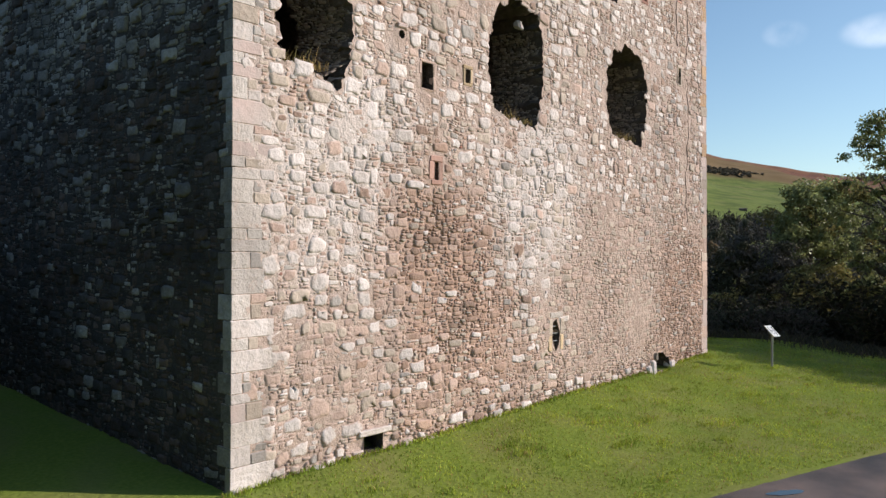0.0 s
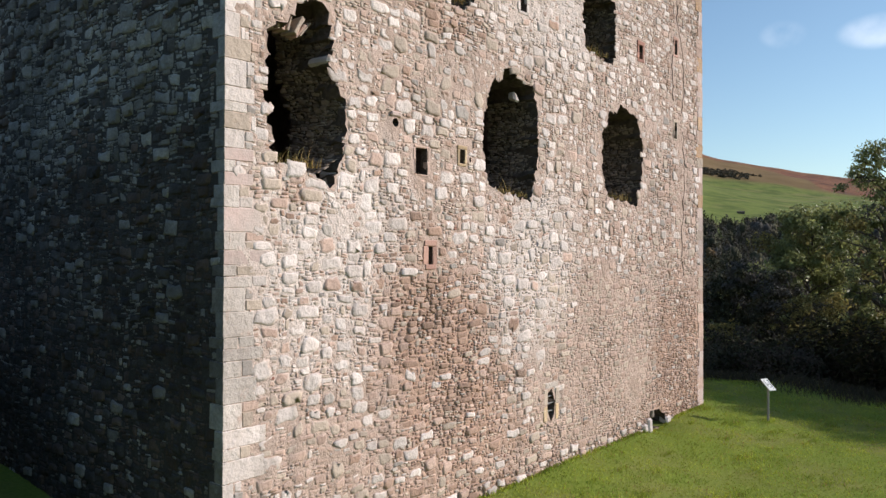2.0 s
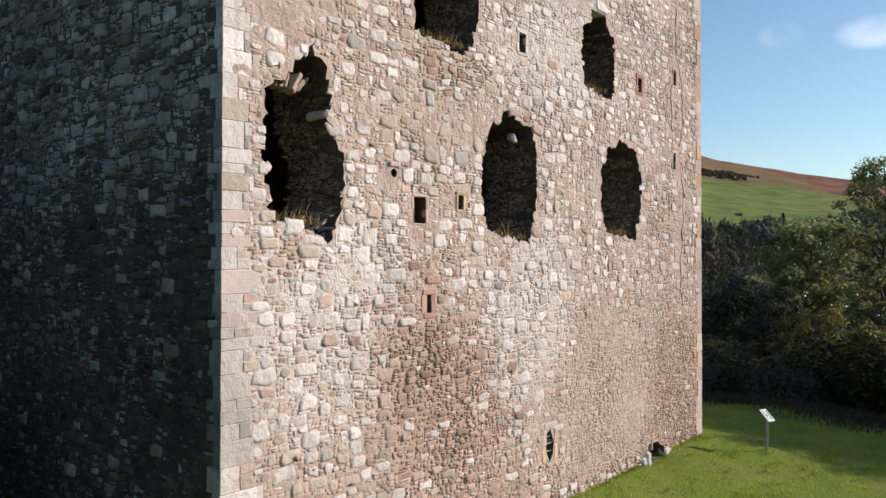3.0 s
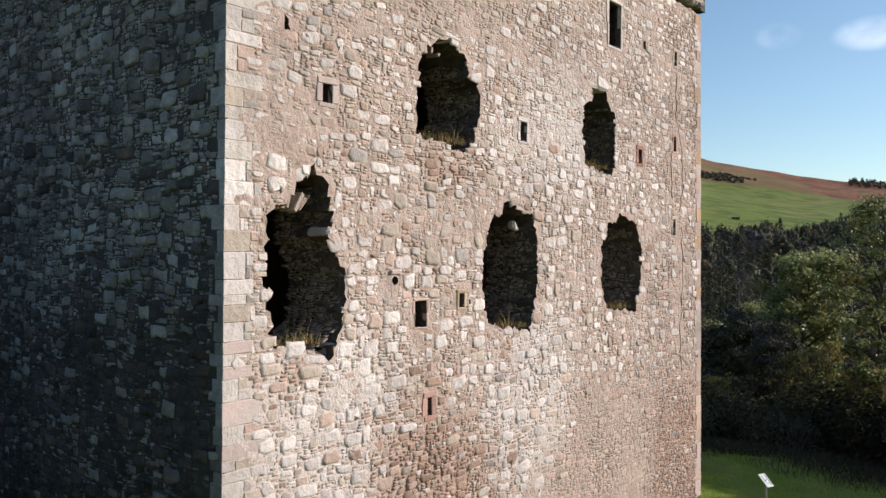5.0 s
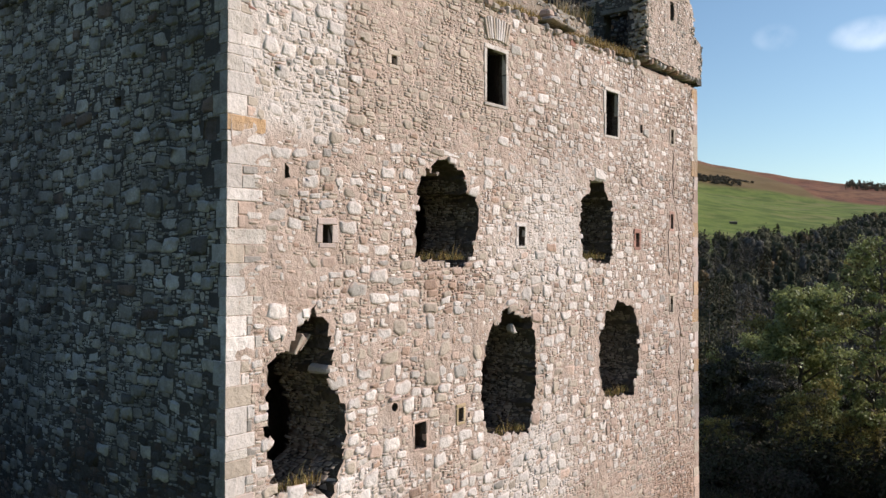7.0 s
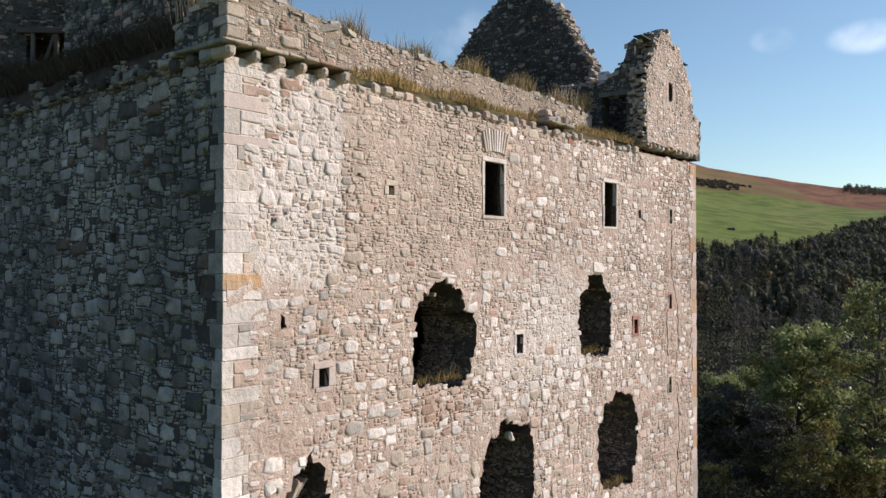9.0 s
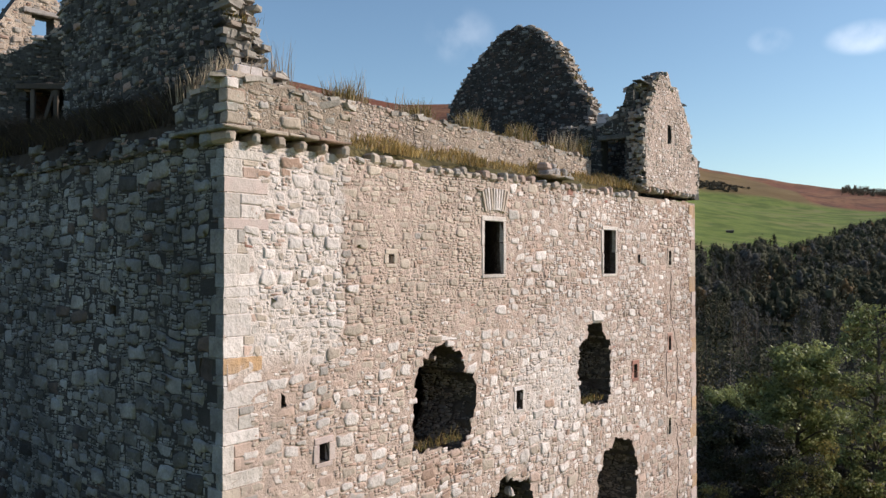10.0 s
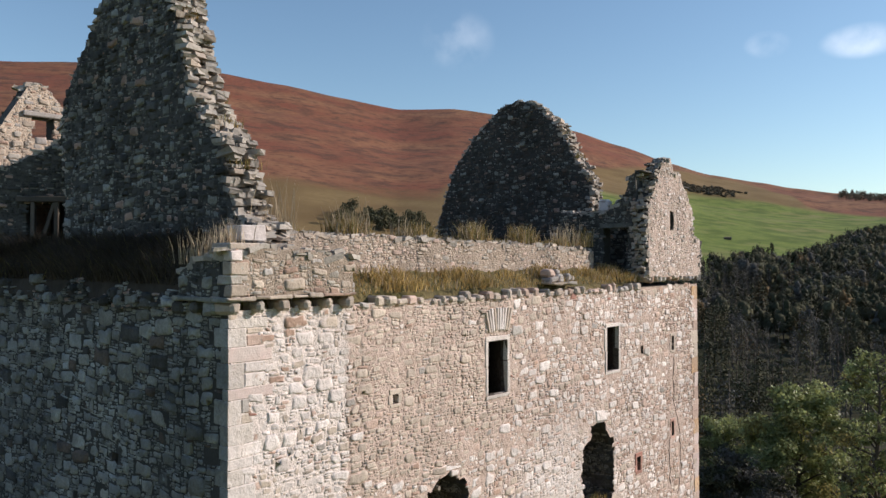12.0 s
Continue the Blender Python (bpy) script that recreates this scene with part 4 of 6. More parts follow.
def jambs():
    """Rubble of the broken windows' inner jambs."""
    r = random.Random(17)
    for outline in BROKEN:
        top = max(range(len(outline)), key=lambda i: outline[i][1])
        mid = sum(p[0] for p in outline) / len(outline)
        right = sorted((p for p in outline[top:] if p[0] > mid), key=lambda p: p[1])
        lo, hi = right[0][1], right[-1][1] - 0.35

        def edge(z):
            for (x1, z1), (x2, z2) in zip(right, right[1:]):
                if z1 <= z <= z2:
                    return x1 + (x2 - x1) * (z - z1) / max(1e-6, z2 - z1)
            return right[0][0]

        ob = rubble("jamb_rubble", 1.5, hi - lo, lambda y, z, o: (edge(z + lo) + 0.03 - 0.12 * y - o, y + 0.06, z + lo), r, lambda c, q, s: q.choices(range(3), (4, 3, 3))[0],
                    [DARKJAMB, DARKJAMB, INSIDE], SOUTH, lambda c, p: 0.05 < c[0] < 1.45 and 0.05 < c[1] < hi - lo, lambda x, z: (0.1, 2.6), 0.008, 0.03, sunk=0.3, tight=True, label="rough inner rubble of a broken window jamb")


jambs()


def closing_walls():
    r = random.Random(8)
    for name, place, back, w in (("east_wall", lambda y, z, o: (east_edge(z) + o, y, z), lambda y, z: (LENGTH - THICK, y, z), DEEP),
                                 ("north_wall", lambda x, z, o: (x, DEEP + o, z), lambda x, z: (x, DEEP - THICK, z), LENGTH)):
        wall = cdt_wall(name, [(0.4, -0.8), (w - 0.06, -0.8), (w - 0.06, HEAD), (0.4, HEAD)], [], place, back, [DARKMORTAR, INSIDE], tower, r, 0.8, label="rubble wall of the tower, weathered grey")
        rubble("rubble_stonework", w, HEAD + 0.6, lambda u, z, o, p=place: p(u, z - 0.6, o), r, lambda c, q, s: q.choices(range(4), (4, 3, 2, 2))[0],
               [GREY, TAN, BROWN, PALE], wall, lambda c, p: 1.4 < c[0] < w - 0.5, 0.42, 0.02, 0.03, pinned=False)
    for z in (6.4, 10.7, 14.5):
        bm = block((1.4, 1.4, z - 0.25), (LENGTH - 1.4, DEEP - 1.4, z), r, 0, 0.01)
        part("floor", bm, INSIDE, tower, "stone vault floor inside the tower")
    bm = block((4.3, 1.5, -0.3), (4.9, DEEP - 1.5, 17.2), r, 0, 0.01)
    part("cross_wall", bm, INSIDE, tower, "inner cross wall")
    bm = block((10.2, 1.5, -0.3), (10.8, DEEP - 1.5, 17.2), r, 0, 0.01)
    part("cross_wall", bm, INSIDE, tower, "inner cross wall")
    # unseen deck, added so no skylight falls into the rooms
    bm = block((0.9, 0.9, 17.0), (LENGTH - 0.9, DEEP - 0.9, 17.35), r, 0, 0.01)
    part("roof_deck", bm, TURF, tower, "unseen turf-coloured deck added to keep sky out of the rooms")


closing_walls()


def window(x0, x1, z0, z1, w, mat, r):
    """A dressed surround of sill, lintel and two jambs, set a little proud of the rubble."""
    sill = part("window", block((x0 - w * 0.8, -0.012, z0 - w * 0.75), (x1 + w * 0.8, 0.12, z0), r, 0.008, 0.012), mat, tower, "dressed stone window surround")
    part("lintel", block((x0 - w, -0.014, z1), (x1 + w, 0.12, z1 + w), r, 0.01, 0.012), mat, sill)
    for a, b in ((x0 - w, x0), (x1, x1 + w)):
        cut = z0 + (z1 - z0) * r.uniform(0.4, 0.6)
        for lo, hi in ((z0, cut), (cut, z1)) if z1 - z0 > 0.4 else ((z0, z1),):
            part("jamb", block((a + (r.uniform(-0.05, 0.03) if a < x0 else 0), -0.01, lo + 0.004), (b + (r.uniform(-0.03, 0.05) if a >= x0 else 0), 0.12, hi - 0.004), r, 0.006, 0.012), mat, sill)


rw = random.Random(31)
for q in SQUARE:
    window(*q, rw)
for a, b in ((9.5, 9.66), (10.04, 10.2)):
    part("jamb", block((a, -0.012, 1.45), (b, 0.3, 1.85), rw, 0.01, 0.015), OCHRE, tower, "weathered ochre jamb stone of a narrow slit")
    part("jamb", block((a, -0.012, 1.87), (b + 0.03, 0.3, 2.28), rw, 0.01, 0.015), TAN, tower, "weathered jamb stone of a narrow slit")
part("lintel", block((9.58, -0.012, 2.29), (10.16, 0.3, 2.44), rw, 0.01, 0.015), QUOIN, tower)
for z in (1.68, 1.88, 2.06):
    part("bar", block((9.6, 0.05, z), (10.06, 0.09, z + 0.025), rw, 0, 0.004), METAL, tower, "iron bar across the slit")
part("lintel", block((2.85, -0.06, 0.43), (3.75, 0.4, 0.55), rw, 0.012, 0.02), QUOIN, tower, "flat stone over the drain outlet")
part("round_gunport", block((3.88, -0.045, 8.53), (4.16, 0.2, 8.63), rw, 0.01, 0.02), QUOIN_PINK, tower)
for k in range(10):
    f = (k - 4.5) / 4.5
    bm = block((-0.035, -0.04, 0), (0.035, 0.2, r0 := 0.5 + 0.05 * rw.random()), rw, 0.006, 0.01)
    bmesh.ops.transform(bm, matrix=Matrix.Translation((7.45 + 0.36 * f, 0, 16.5 + 0.05 * (1 - f * f))) @ Matrix.Rotation(0.28 * f, 4, "Y"), verts=bm.verts)
    part("voussoir", bm, rw.choice((QUOIN, PALE, TAN)), tower, "thin upright stone of the relieving arch")
# small pale block set inside the middle great opening
part("hanging_stone", block((8.46, 0.22, 9.55), (8.64, 0.42, 9.8), rw, 0.05, 0.05), PALE, tower, "small pale block in the broken embrasure")
for x0, x1, z0, z1 in ((2.17, 2.62, 9.26, 9.44), (12.05, 12.8, 13.58, 13.98), (2.42, 3.0, 6.9, 7.3), (1.55, 1.84, 10.3, 10.6), (5.3, 6.1, 13.58, 13.85)):
    part("bonding_stone", block((x0, -0.006, z0), (x1, 0.5, z1), rw, 0.05, 0.07), PALE, tower, "large pale stone at the broken edge")
for cx, cz, n, reach, long in ((1.46, 9.68, 9, 0.32, 0.4), (5.16, 13.2, 6, 0.24, 0.22)):
    for k in range(n):
        f = k / (n - 1) * 2 - 1
        bm = block((-0.02 - 0.03 * rw.random(), 0.1 + 0.2 * rw.random(), rw.uniform(0, 0.1)), (0.025, 0.5, long * rw.uniform(0.6, 1.1)), rw, 0.02, 0.012)
        bmesh.ops.transform(bm, matrix=Matrix.Translation((cx + reach * f, 0, cz + rw.uniform(-0.03, 0.03))) @ Matrix.Rotation(0.3 + 0.35 * f + rw.uniform(-0.25, 0.25), 4, "Y"), verts=bm.verts)
        part("arch_stone", bm, rw.choice((SLATY_TAN, TAN, PINK)), tower, "thin upright stone left of a broken arch")
for x0, x1, z0, z1, y in ((15.3, 15.55, 0.15, 0.6, -0.12), (15.05, 15.3, 0.2, 0.45, -0.08), (15.8, 15.95, 0.55, 0.82, 0.0), (16.7, 17.0, 0.25, 0.5, -0.06)):
    part("stone", block((x0, y, z0), (x1, 0.25, z1), rw, 0.04, 0.05), rw.choice((PALE, TAN)), tower, "loose stone beside the broken hole at the wall foot")
part("dressed_jamb", block((12.72, 0.75, 7.3), (13.02, 1.2, 9.6), rw, 0.01, 0.03), TAN, tower, "surviving dressed jamb inside the broken window")


def wallhead():
    r = random.Random(41)
    mats = [SLATY_GREY, SLATY_TAN, GREY, BROWN]
    # shade-toned set for wall faces turned from the sun
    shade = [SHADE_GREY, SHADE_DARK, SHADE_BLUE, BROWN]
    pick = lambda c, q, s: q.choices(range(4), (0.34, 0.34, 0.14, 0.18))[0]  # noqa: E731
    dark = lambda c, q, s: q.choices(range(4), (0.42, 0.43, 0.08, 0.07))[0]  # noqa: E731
    # nearly all darkest stone, so the rear wall's shade is in its colour
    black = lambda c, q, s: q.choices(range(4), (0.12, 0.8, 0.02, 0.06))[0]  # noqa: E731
    small = 0.165
    thin = lambda x, z: (0.125, 2.3)  # noqa: E731
    # corner parapet, its string course and corbels
    slab("south_parapet", [(-0.06, 17.58), (2.62, 17.58), (2.6, 18.25), (1.75, 18.3), (1.0, 18.36), (-0.06, 18.36)], lambda x, z, o: (x, -0.19 - o, z), 0.5, r, tower,
         mats, pick, lambda x, z: (0.19, 2.3), "rubble parapet on corbels at the corner", core=EARTH, proud=0.028, sunk=0.4, edge="top")
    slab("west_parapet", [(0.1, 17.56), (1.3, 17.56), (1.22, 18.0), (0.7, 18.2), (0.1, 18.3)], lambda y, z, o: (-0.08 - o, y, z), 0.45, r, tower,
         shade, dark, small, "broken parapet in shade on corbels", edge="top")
    part("corner_block", block((-0.1, -0.21, 18.34), (0.5, 0.25, 18.45), r, 0.012, 0.02), TAN, tower, "pale dressed block on the parapet corner")
    part("corner_block", block((0.62, 0.5, 18.5), (1.15, 0.95, 18.78), r, 0.012, 0.02), PALE, tower, "pale dressed block under the gable foot")
    x = -0.13
    while x < 2.6:
        w = r.uniform(0.22, 0.55)
        part("string_course", block((x, -0.22 - r.uniform(0, 0.04), 17.52), (min(2.68, x + w) - 0.006, 0.3, 17.58 + r.uniform(-0.01, 0.02)), r, 0.018, 0.015), r.choice((SLATY_GREY, SLATY_TAN, BROWN)), tower)
        x += w
    y = -0.2
    while y < 1.3:
        w = r.uniform(0.4, 0.6)
        part("string_course", block((-0.15, y, 17.49), (0.2, min(1.4, y + w) - 0.01, 17.57), r, 0.01, 0.015), SHADE_GREY, tower)
        y += w
    for k in range(6):
        x = -0.06 + 0.5 * k
        part("corbel", block((x, -0.2, 17.3), (x + 0.19, 0.3, 17.5), r, 0.025, 0.05), r.choice((SLATY_GREY, TAN, SLATY_TAN)), tower)
    for k in range(16):
        y = 0.3 + 0.5 * k + r.uniform(-0.1, 0.1)
        if k < 3 or r.random() < 0.6:
            part("corbel", block((-0.11 if k < 3 else -0.08, y, 17.28), (0.3, y + r.uniform(0.2, 0.36), 17.49), r, 0.03, 0.05), r.choice((SHADE_GREY, SHADE_BLUE, SHADE_DARK)), tower)
    x = 2.95
    while x < 14.6:
        if r.random() < 0.9:
            w, h = r.uniform(0.12, 0.3), r.uniform(0.1, 0.25)
            part("corbel", block((x, -0.03 - r.uniform(0, 0.06), 17.25), (x + w, 0.3, 17.25 + h), r, 0.03, 0.05), r.choice((GREY, PINK, TAN, TAN)), tower)
        x += r.uniform(0.24, 0.42)
    for x0, x1, z0, h in ((9.8, 10.2, 17.6, 17.74), (9.86, 10.14, 17.73, 17.93), (10.22, 10.5, 17.6, 17.82), (10.26, 10.44, 17.82, 17.94), (10.62, 10.9, 17.6, 17.8), (10.96, 11.12, 17.6, 17.74)):
        part("parapet_stump", block((x0, 0.02 + r.uniform(0, 0.08), z0), (x1, 0.38, h), r, 0.045, 0.05), r.choice((TAN, GREY, PINK)), tower, "upright remnant stone of the fallen parapet")
    for x0, x1 in ((9.66, 10.1), (10.11, 10.46), (10.5, 10.95)):
        part("string_course", block((x0, -0.1 - r.uniform(0, 0.06), 17.53), (x1, 0.35, 17.6), r, 0.025, 0.02), r.choice((SLATY_GREY, SLATY_TAN)), tower)
    # inner wall behind the walk
    slab("inner_wall", [(1.5, 17.3), (13.95, 17.3), (13.9, 18.45), (12.2, 18.56), (9.4, 18.6), (6.0, 18.64), (3.2, 18.66), (1.5, 18.7)],
         lambda x, z, o: (x, 1.06 - o, z), 0.7, r, tower, [SLATY_TAN, TAN, PINK, SLATY_GREY], pick, lambda x, z: (0.115, 2.8), "low inner wall of thin rubble with grass along its top", core=EARTH, proud=0.028, sunk=0.4, edge="top")
    # turf of the walk
    V, F = [], []
    n = 120
    for k in range(n + 1):
        x = 0.2 + (15.0 - 0.2) * k / n
        for j, (y, z) in enumerate(((0.14, 17.3), (0.24, 17.5), (0.5, 17.66), (1.08, 17.92))):
            V.append((x, y + 0.05 * noise.noise((x * 2, j, 0)), z + 0.07 * noise.noise((x * 1.7, j * 3, 4))))
    for k in range(n):
        for j in range(3):
            a = k * 4 + j
            F.append((a, a + 4, a + 5, a + 1))
    obj("walk_turf", V, F, TURF, parent=tower, label="strip of rough turf along the wall walk")
    V, F = [], []
    for k in range(51):
        y = 1.2 + 9.0 * k / 50
        for j, (x, z) in enumerate(((0.0, 17.4), (0.08, 17.75), (0.45, 18.15), (1.1, 18.5))):
            V.append((x + 0.05 * noise.noise((y * 2, j, 9)), y, z + 0.1 * noise.noise((y * 1.3, j * 3, 2))))
    for k in range(50):
        for j in range(3):
            a = k * 4 + j
            F.append((a, a + 1, a + 5, a + 4))
    obj("walk_turf", V, F, BRACKEN, parent=tower, label="dark rank growth on the west wall walk")
    # broken rubble edge of the west walk
    ruin = lambda c, p: c[1] < 0.34 + 0.3 * noise.noise((c[0] * 1.1, 0.0, 6.0))  # noqa: E731
    rubble("stonework", 9.4, 0.7, lambda y, z, o: (-0.02 - o + 0.1 * z, y + 1.1, z + 17.3), r, dark, shade, tower, ruin, lambda x, z: (0.2, 2.2), 0.008, 0.09, sunk=0.6, tight=True, label="loose broken rubble along the shaded wall edge")
    # dressed stones of the parapet's corner
    z = 17.585
    for h, a, b, stone in ((0.2, 0.3, 0.16, SLATY_TAN), (0.15, 0.2, 0.34, SLATY_GREY), (0.22, 0.34, 0.2, SLATY_TAN), (0.18, 0.22, 0.3, PALE)):
        part("corner_block", block((-0.1, -0.225, z), (-0.08 + a, -0.2 + b, z + h - 0.008), r, 0.012, 0.018), stone, tower, "rough dressed block in the parapet corner")
        z += h
    # gables: shade-toned stones on the faces, paler ones along the sunlit broken edges
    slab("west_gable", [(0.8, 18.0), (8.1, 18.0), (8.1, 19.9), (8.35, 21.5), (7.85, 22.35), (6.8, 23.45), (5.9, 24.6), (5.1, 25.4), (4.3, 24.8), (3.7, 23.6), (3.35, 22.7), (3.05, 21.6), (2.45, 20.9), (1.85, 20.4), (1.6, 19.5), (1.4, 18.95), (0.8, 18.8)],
         lambda y, z, o: (1.1 - o, y, z), 0.8, r, tower, shade, dark, 0.17, "tall ragged gable of shade-toned grey rubble with paler sunlit broken edge")
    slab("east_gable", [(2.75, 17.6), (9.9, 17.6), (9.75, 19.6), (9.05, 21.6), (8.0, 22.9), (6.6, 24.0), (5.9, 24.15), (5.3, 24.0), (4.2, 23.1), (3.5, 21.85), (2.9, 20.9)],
         lambda y, z, o: (16.9 - o, y, z), 0.8, r, tower, [SHADE_BROWN, SHADE_DARK, SHADE_GREY, BROWN], lambda c, q, s: q.choices(range(4), (0.42, 0.3, 0.24, 0.04))[0], 0.145, "ragged triangular gable of shade-toned rubble")
    # cap-house at the far corner
    cap = [(15.12, 17.66), (19.18, 17.66), (19.22, 18.86), (18.56, 18.98), (18.52, 19.92), (17.95, 20.5), (17.5, 21.0), (17.0, 21.05), (16.7, 21.45), (16.15, 21.25), (15.75, 20.75), (15.35, 20.15), (15.08, 19.85), (15.08, 18.9)]
    slab("caphouse_gable", cap, lambda x, z, o: (x, -0.2 - o, z), 0.5, r, tower, [PALE, TAN, TAN, SLATY_GREY], pick, thin, "pale cap-house gable with one narrow slit",
         hole=rect(16.7, 17.0, 19.15, 19.77), core=MORTAR, proud=0.025, sunk=0.4)
    # west end of the pale gable, its shade given by darker stones
    rubble("stonework", 0.46, 2.2, lambda y, z, o: (15.07 - o, y - 0.2, z + 17.68), r, dark, shade, tower, lambda c, p: True, thin, 0.008, 0.03, sunk=0.1, tight=True)
    door = rect(0.5, 1.35, 17.6, 19.2)
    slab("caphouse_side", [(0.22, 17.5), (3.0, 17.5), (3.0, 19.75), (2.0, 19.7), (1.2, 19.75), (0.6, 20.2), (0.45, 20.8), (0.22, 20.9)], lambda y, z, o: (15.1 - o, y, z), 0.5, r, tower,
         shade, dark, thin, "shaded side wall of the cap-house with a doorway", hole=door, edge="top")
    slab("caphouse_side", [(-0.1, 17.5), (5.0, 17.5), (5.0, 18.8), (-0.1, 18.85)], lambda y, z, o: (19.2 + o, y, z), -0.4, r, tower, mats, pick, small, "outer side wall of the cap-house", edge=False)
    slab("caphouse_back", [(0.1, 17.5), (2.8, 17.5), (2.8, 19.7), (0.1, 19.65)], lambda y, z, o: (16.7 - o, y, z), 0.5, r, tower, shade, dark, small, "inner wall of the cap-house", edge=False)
    part("lintel", block((15.03, 0.3, 19.2), (15.65, 1.45, 19.34), r, 0.01, 0.02), SHADE_GREY, tower, "flat stone lintel over the cap-house doorway")
    part("skew_stone", block((14.95, -0.1, 20.92), (15.7, 0.2, 20.97), r, 0.015, 0.015), SHADE_DARK, tower, "thin slate projecting from the gable edge")
    part("skew_stone", block((17.6, -0.2, 20.6), (18.3, 0.2, 20.66), r, 0.02, 0.02), SHADE_DARK, tower, "thin slate projecting from the gable edge")
    part("standing_stone", block((15.5, 1.35, 19.6), (15.75, 1.75, 20.15), r, 0.05, 0.06), PALE, tower, "upright stone on the broken wall")
    x = 15.05
    while x < 19.0:
        part("corbel", block((x, -0.16 - r.uniform(0, 0.05), 17.5 + r.uniform(-0.03, 0.05)), (x + r.uniform(0.13, 0.24), 0.3, 17.68), r, 0.035, 0.05), r.choice((PALE, TAN, GREY, BROWN)), tower)
        x += r.uniform(0.27, 0.4)
    # small cap-house at the rear corner
    win = rect(1.7, 2.3, 21.47, 22.06)
    slab("rear_caphouse", [(-0.3, 18.0), (2.6, 18.0), (2.55, 22.35), (2.2, 22.8), (1.9, 22.98), (1.6, 22.85), (0.95, 21.75), (0.2, 20.6), (-0.3, 19.8)], lambda x, z, o: (x, 11.45 - o, z), 0.5, r, tower,
         [SLATY_TAN, SLATY_GREY, GREY, BROWN], pick, small, "rear cap-house gable with a small square window", hole=win, core=EARTH, edge="top")
    part("lintel", block((1.45, 11.35, 22.06), (2.6, 11.9, 22.2), r, 0.01, 0.02), GREY, tower, "flat lintel over the small window")
    gap = rect(0.05, 1.1, 18.1, 19.62)

    def askew(u, z, o):
        return (1.6 - 0.66 * u - 0.75 * o, 8.9 + 0.75 * u - 0.66 * o, z)

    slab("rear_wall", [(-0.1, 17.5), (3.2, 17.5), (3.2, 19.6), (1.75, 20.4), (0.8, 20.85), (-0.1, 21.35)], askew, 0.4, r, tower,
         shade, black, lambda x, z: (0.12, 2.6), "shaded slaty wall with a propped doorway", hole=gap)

    def timber(name, u0, u1, o0, o1, z0, z1, slant=0.0, label=""):
        bm = block((u0, o0, z0), (u1, o1, z1), r, 0.008, 0.012)
        for v in bm.verts:
            v.co = Vector(askew(v.co.x + slant * (v.co.z - z0), v.co.z, v.co.y))
        part(name, bm, WOOD, tower, label)

    # unseen wall and slab, added to stop sun reaching behind the doorway
    part("passage_wall", block((2.2, 8.2, 17.4), (2.5, 11.4, 19.85), r, 0.03, 0.03), SHADE_DARK, tower, "unseen wall added to keep sun off the doorway")
    part("passage_cover", block((0.9, 9.7, 19.85), (2.5, 11.4, 20.05), r, 0.03, 0.03), SHADE_DARK, tower, "unseen slab added to keep sun off the doorway")
    timber("timber_lintel", -0.12, 1.3, -0.1, 0.14, 19.6, 19.74, label="dark timber beam over the doorway")
    timber("timber_post", 0.84, 0.95, 0.0, 0.11, 18.0, 19.6, label="upright timber prop")
    timber("timber_post", 0.26, 0.37, 0.0, 0.11, 18.0, 19.6, label="upright timber prop")
    timber("timber_brace", 0.78, 0.88, 0.02, 0.1, 18.05, 19.58, -0.3, "slanting timber prop")


wallhead()


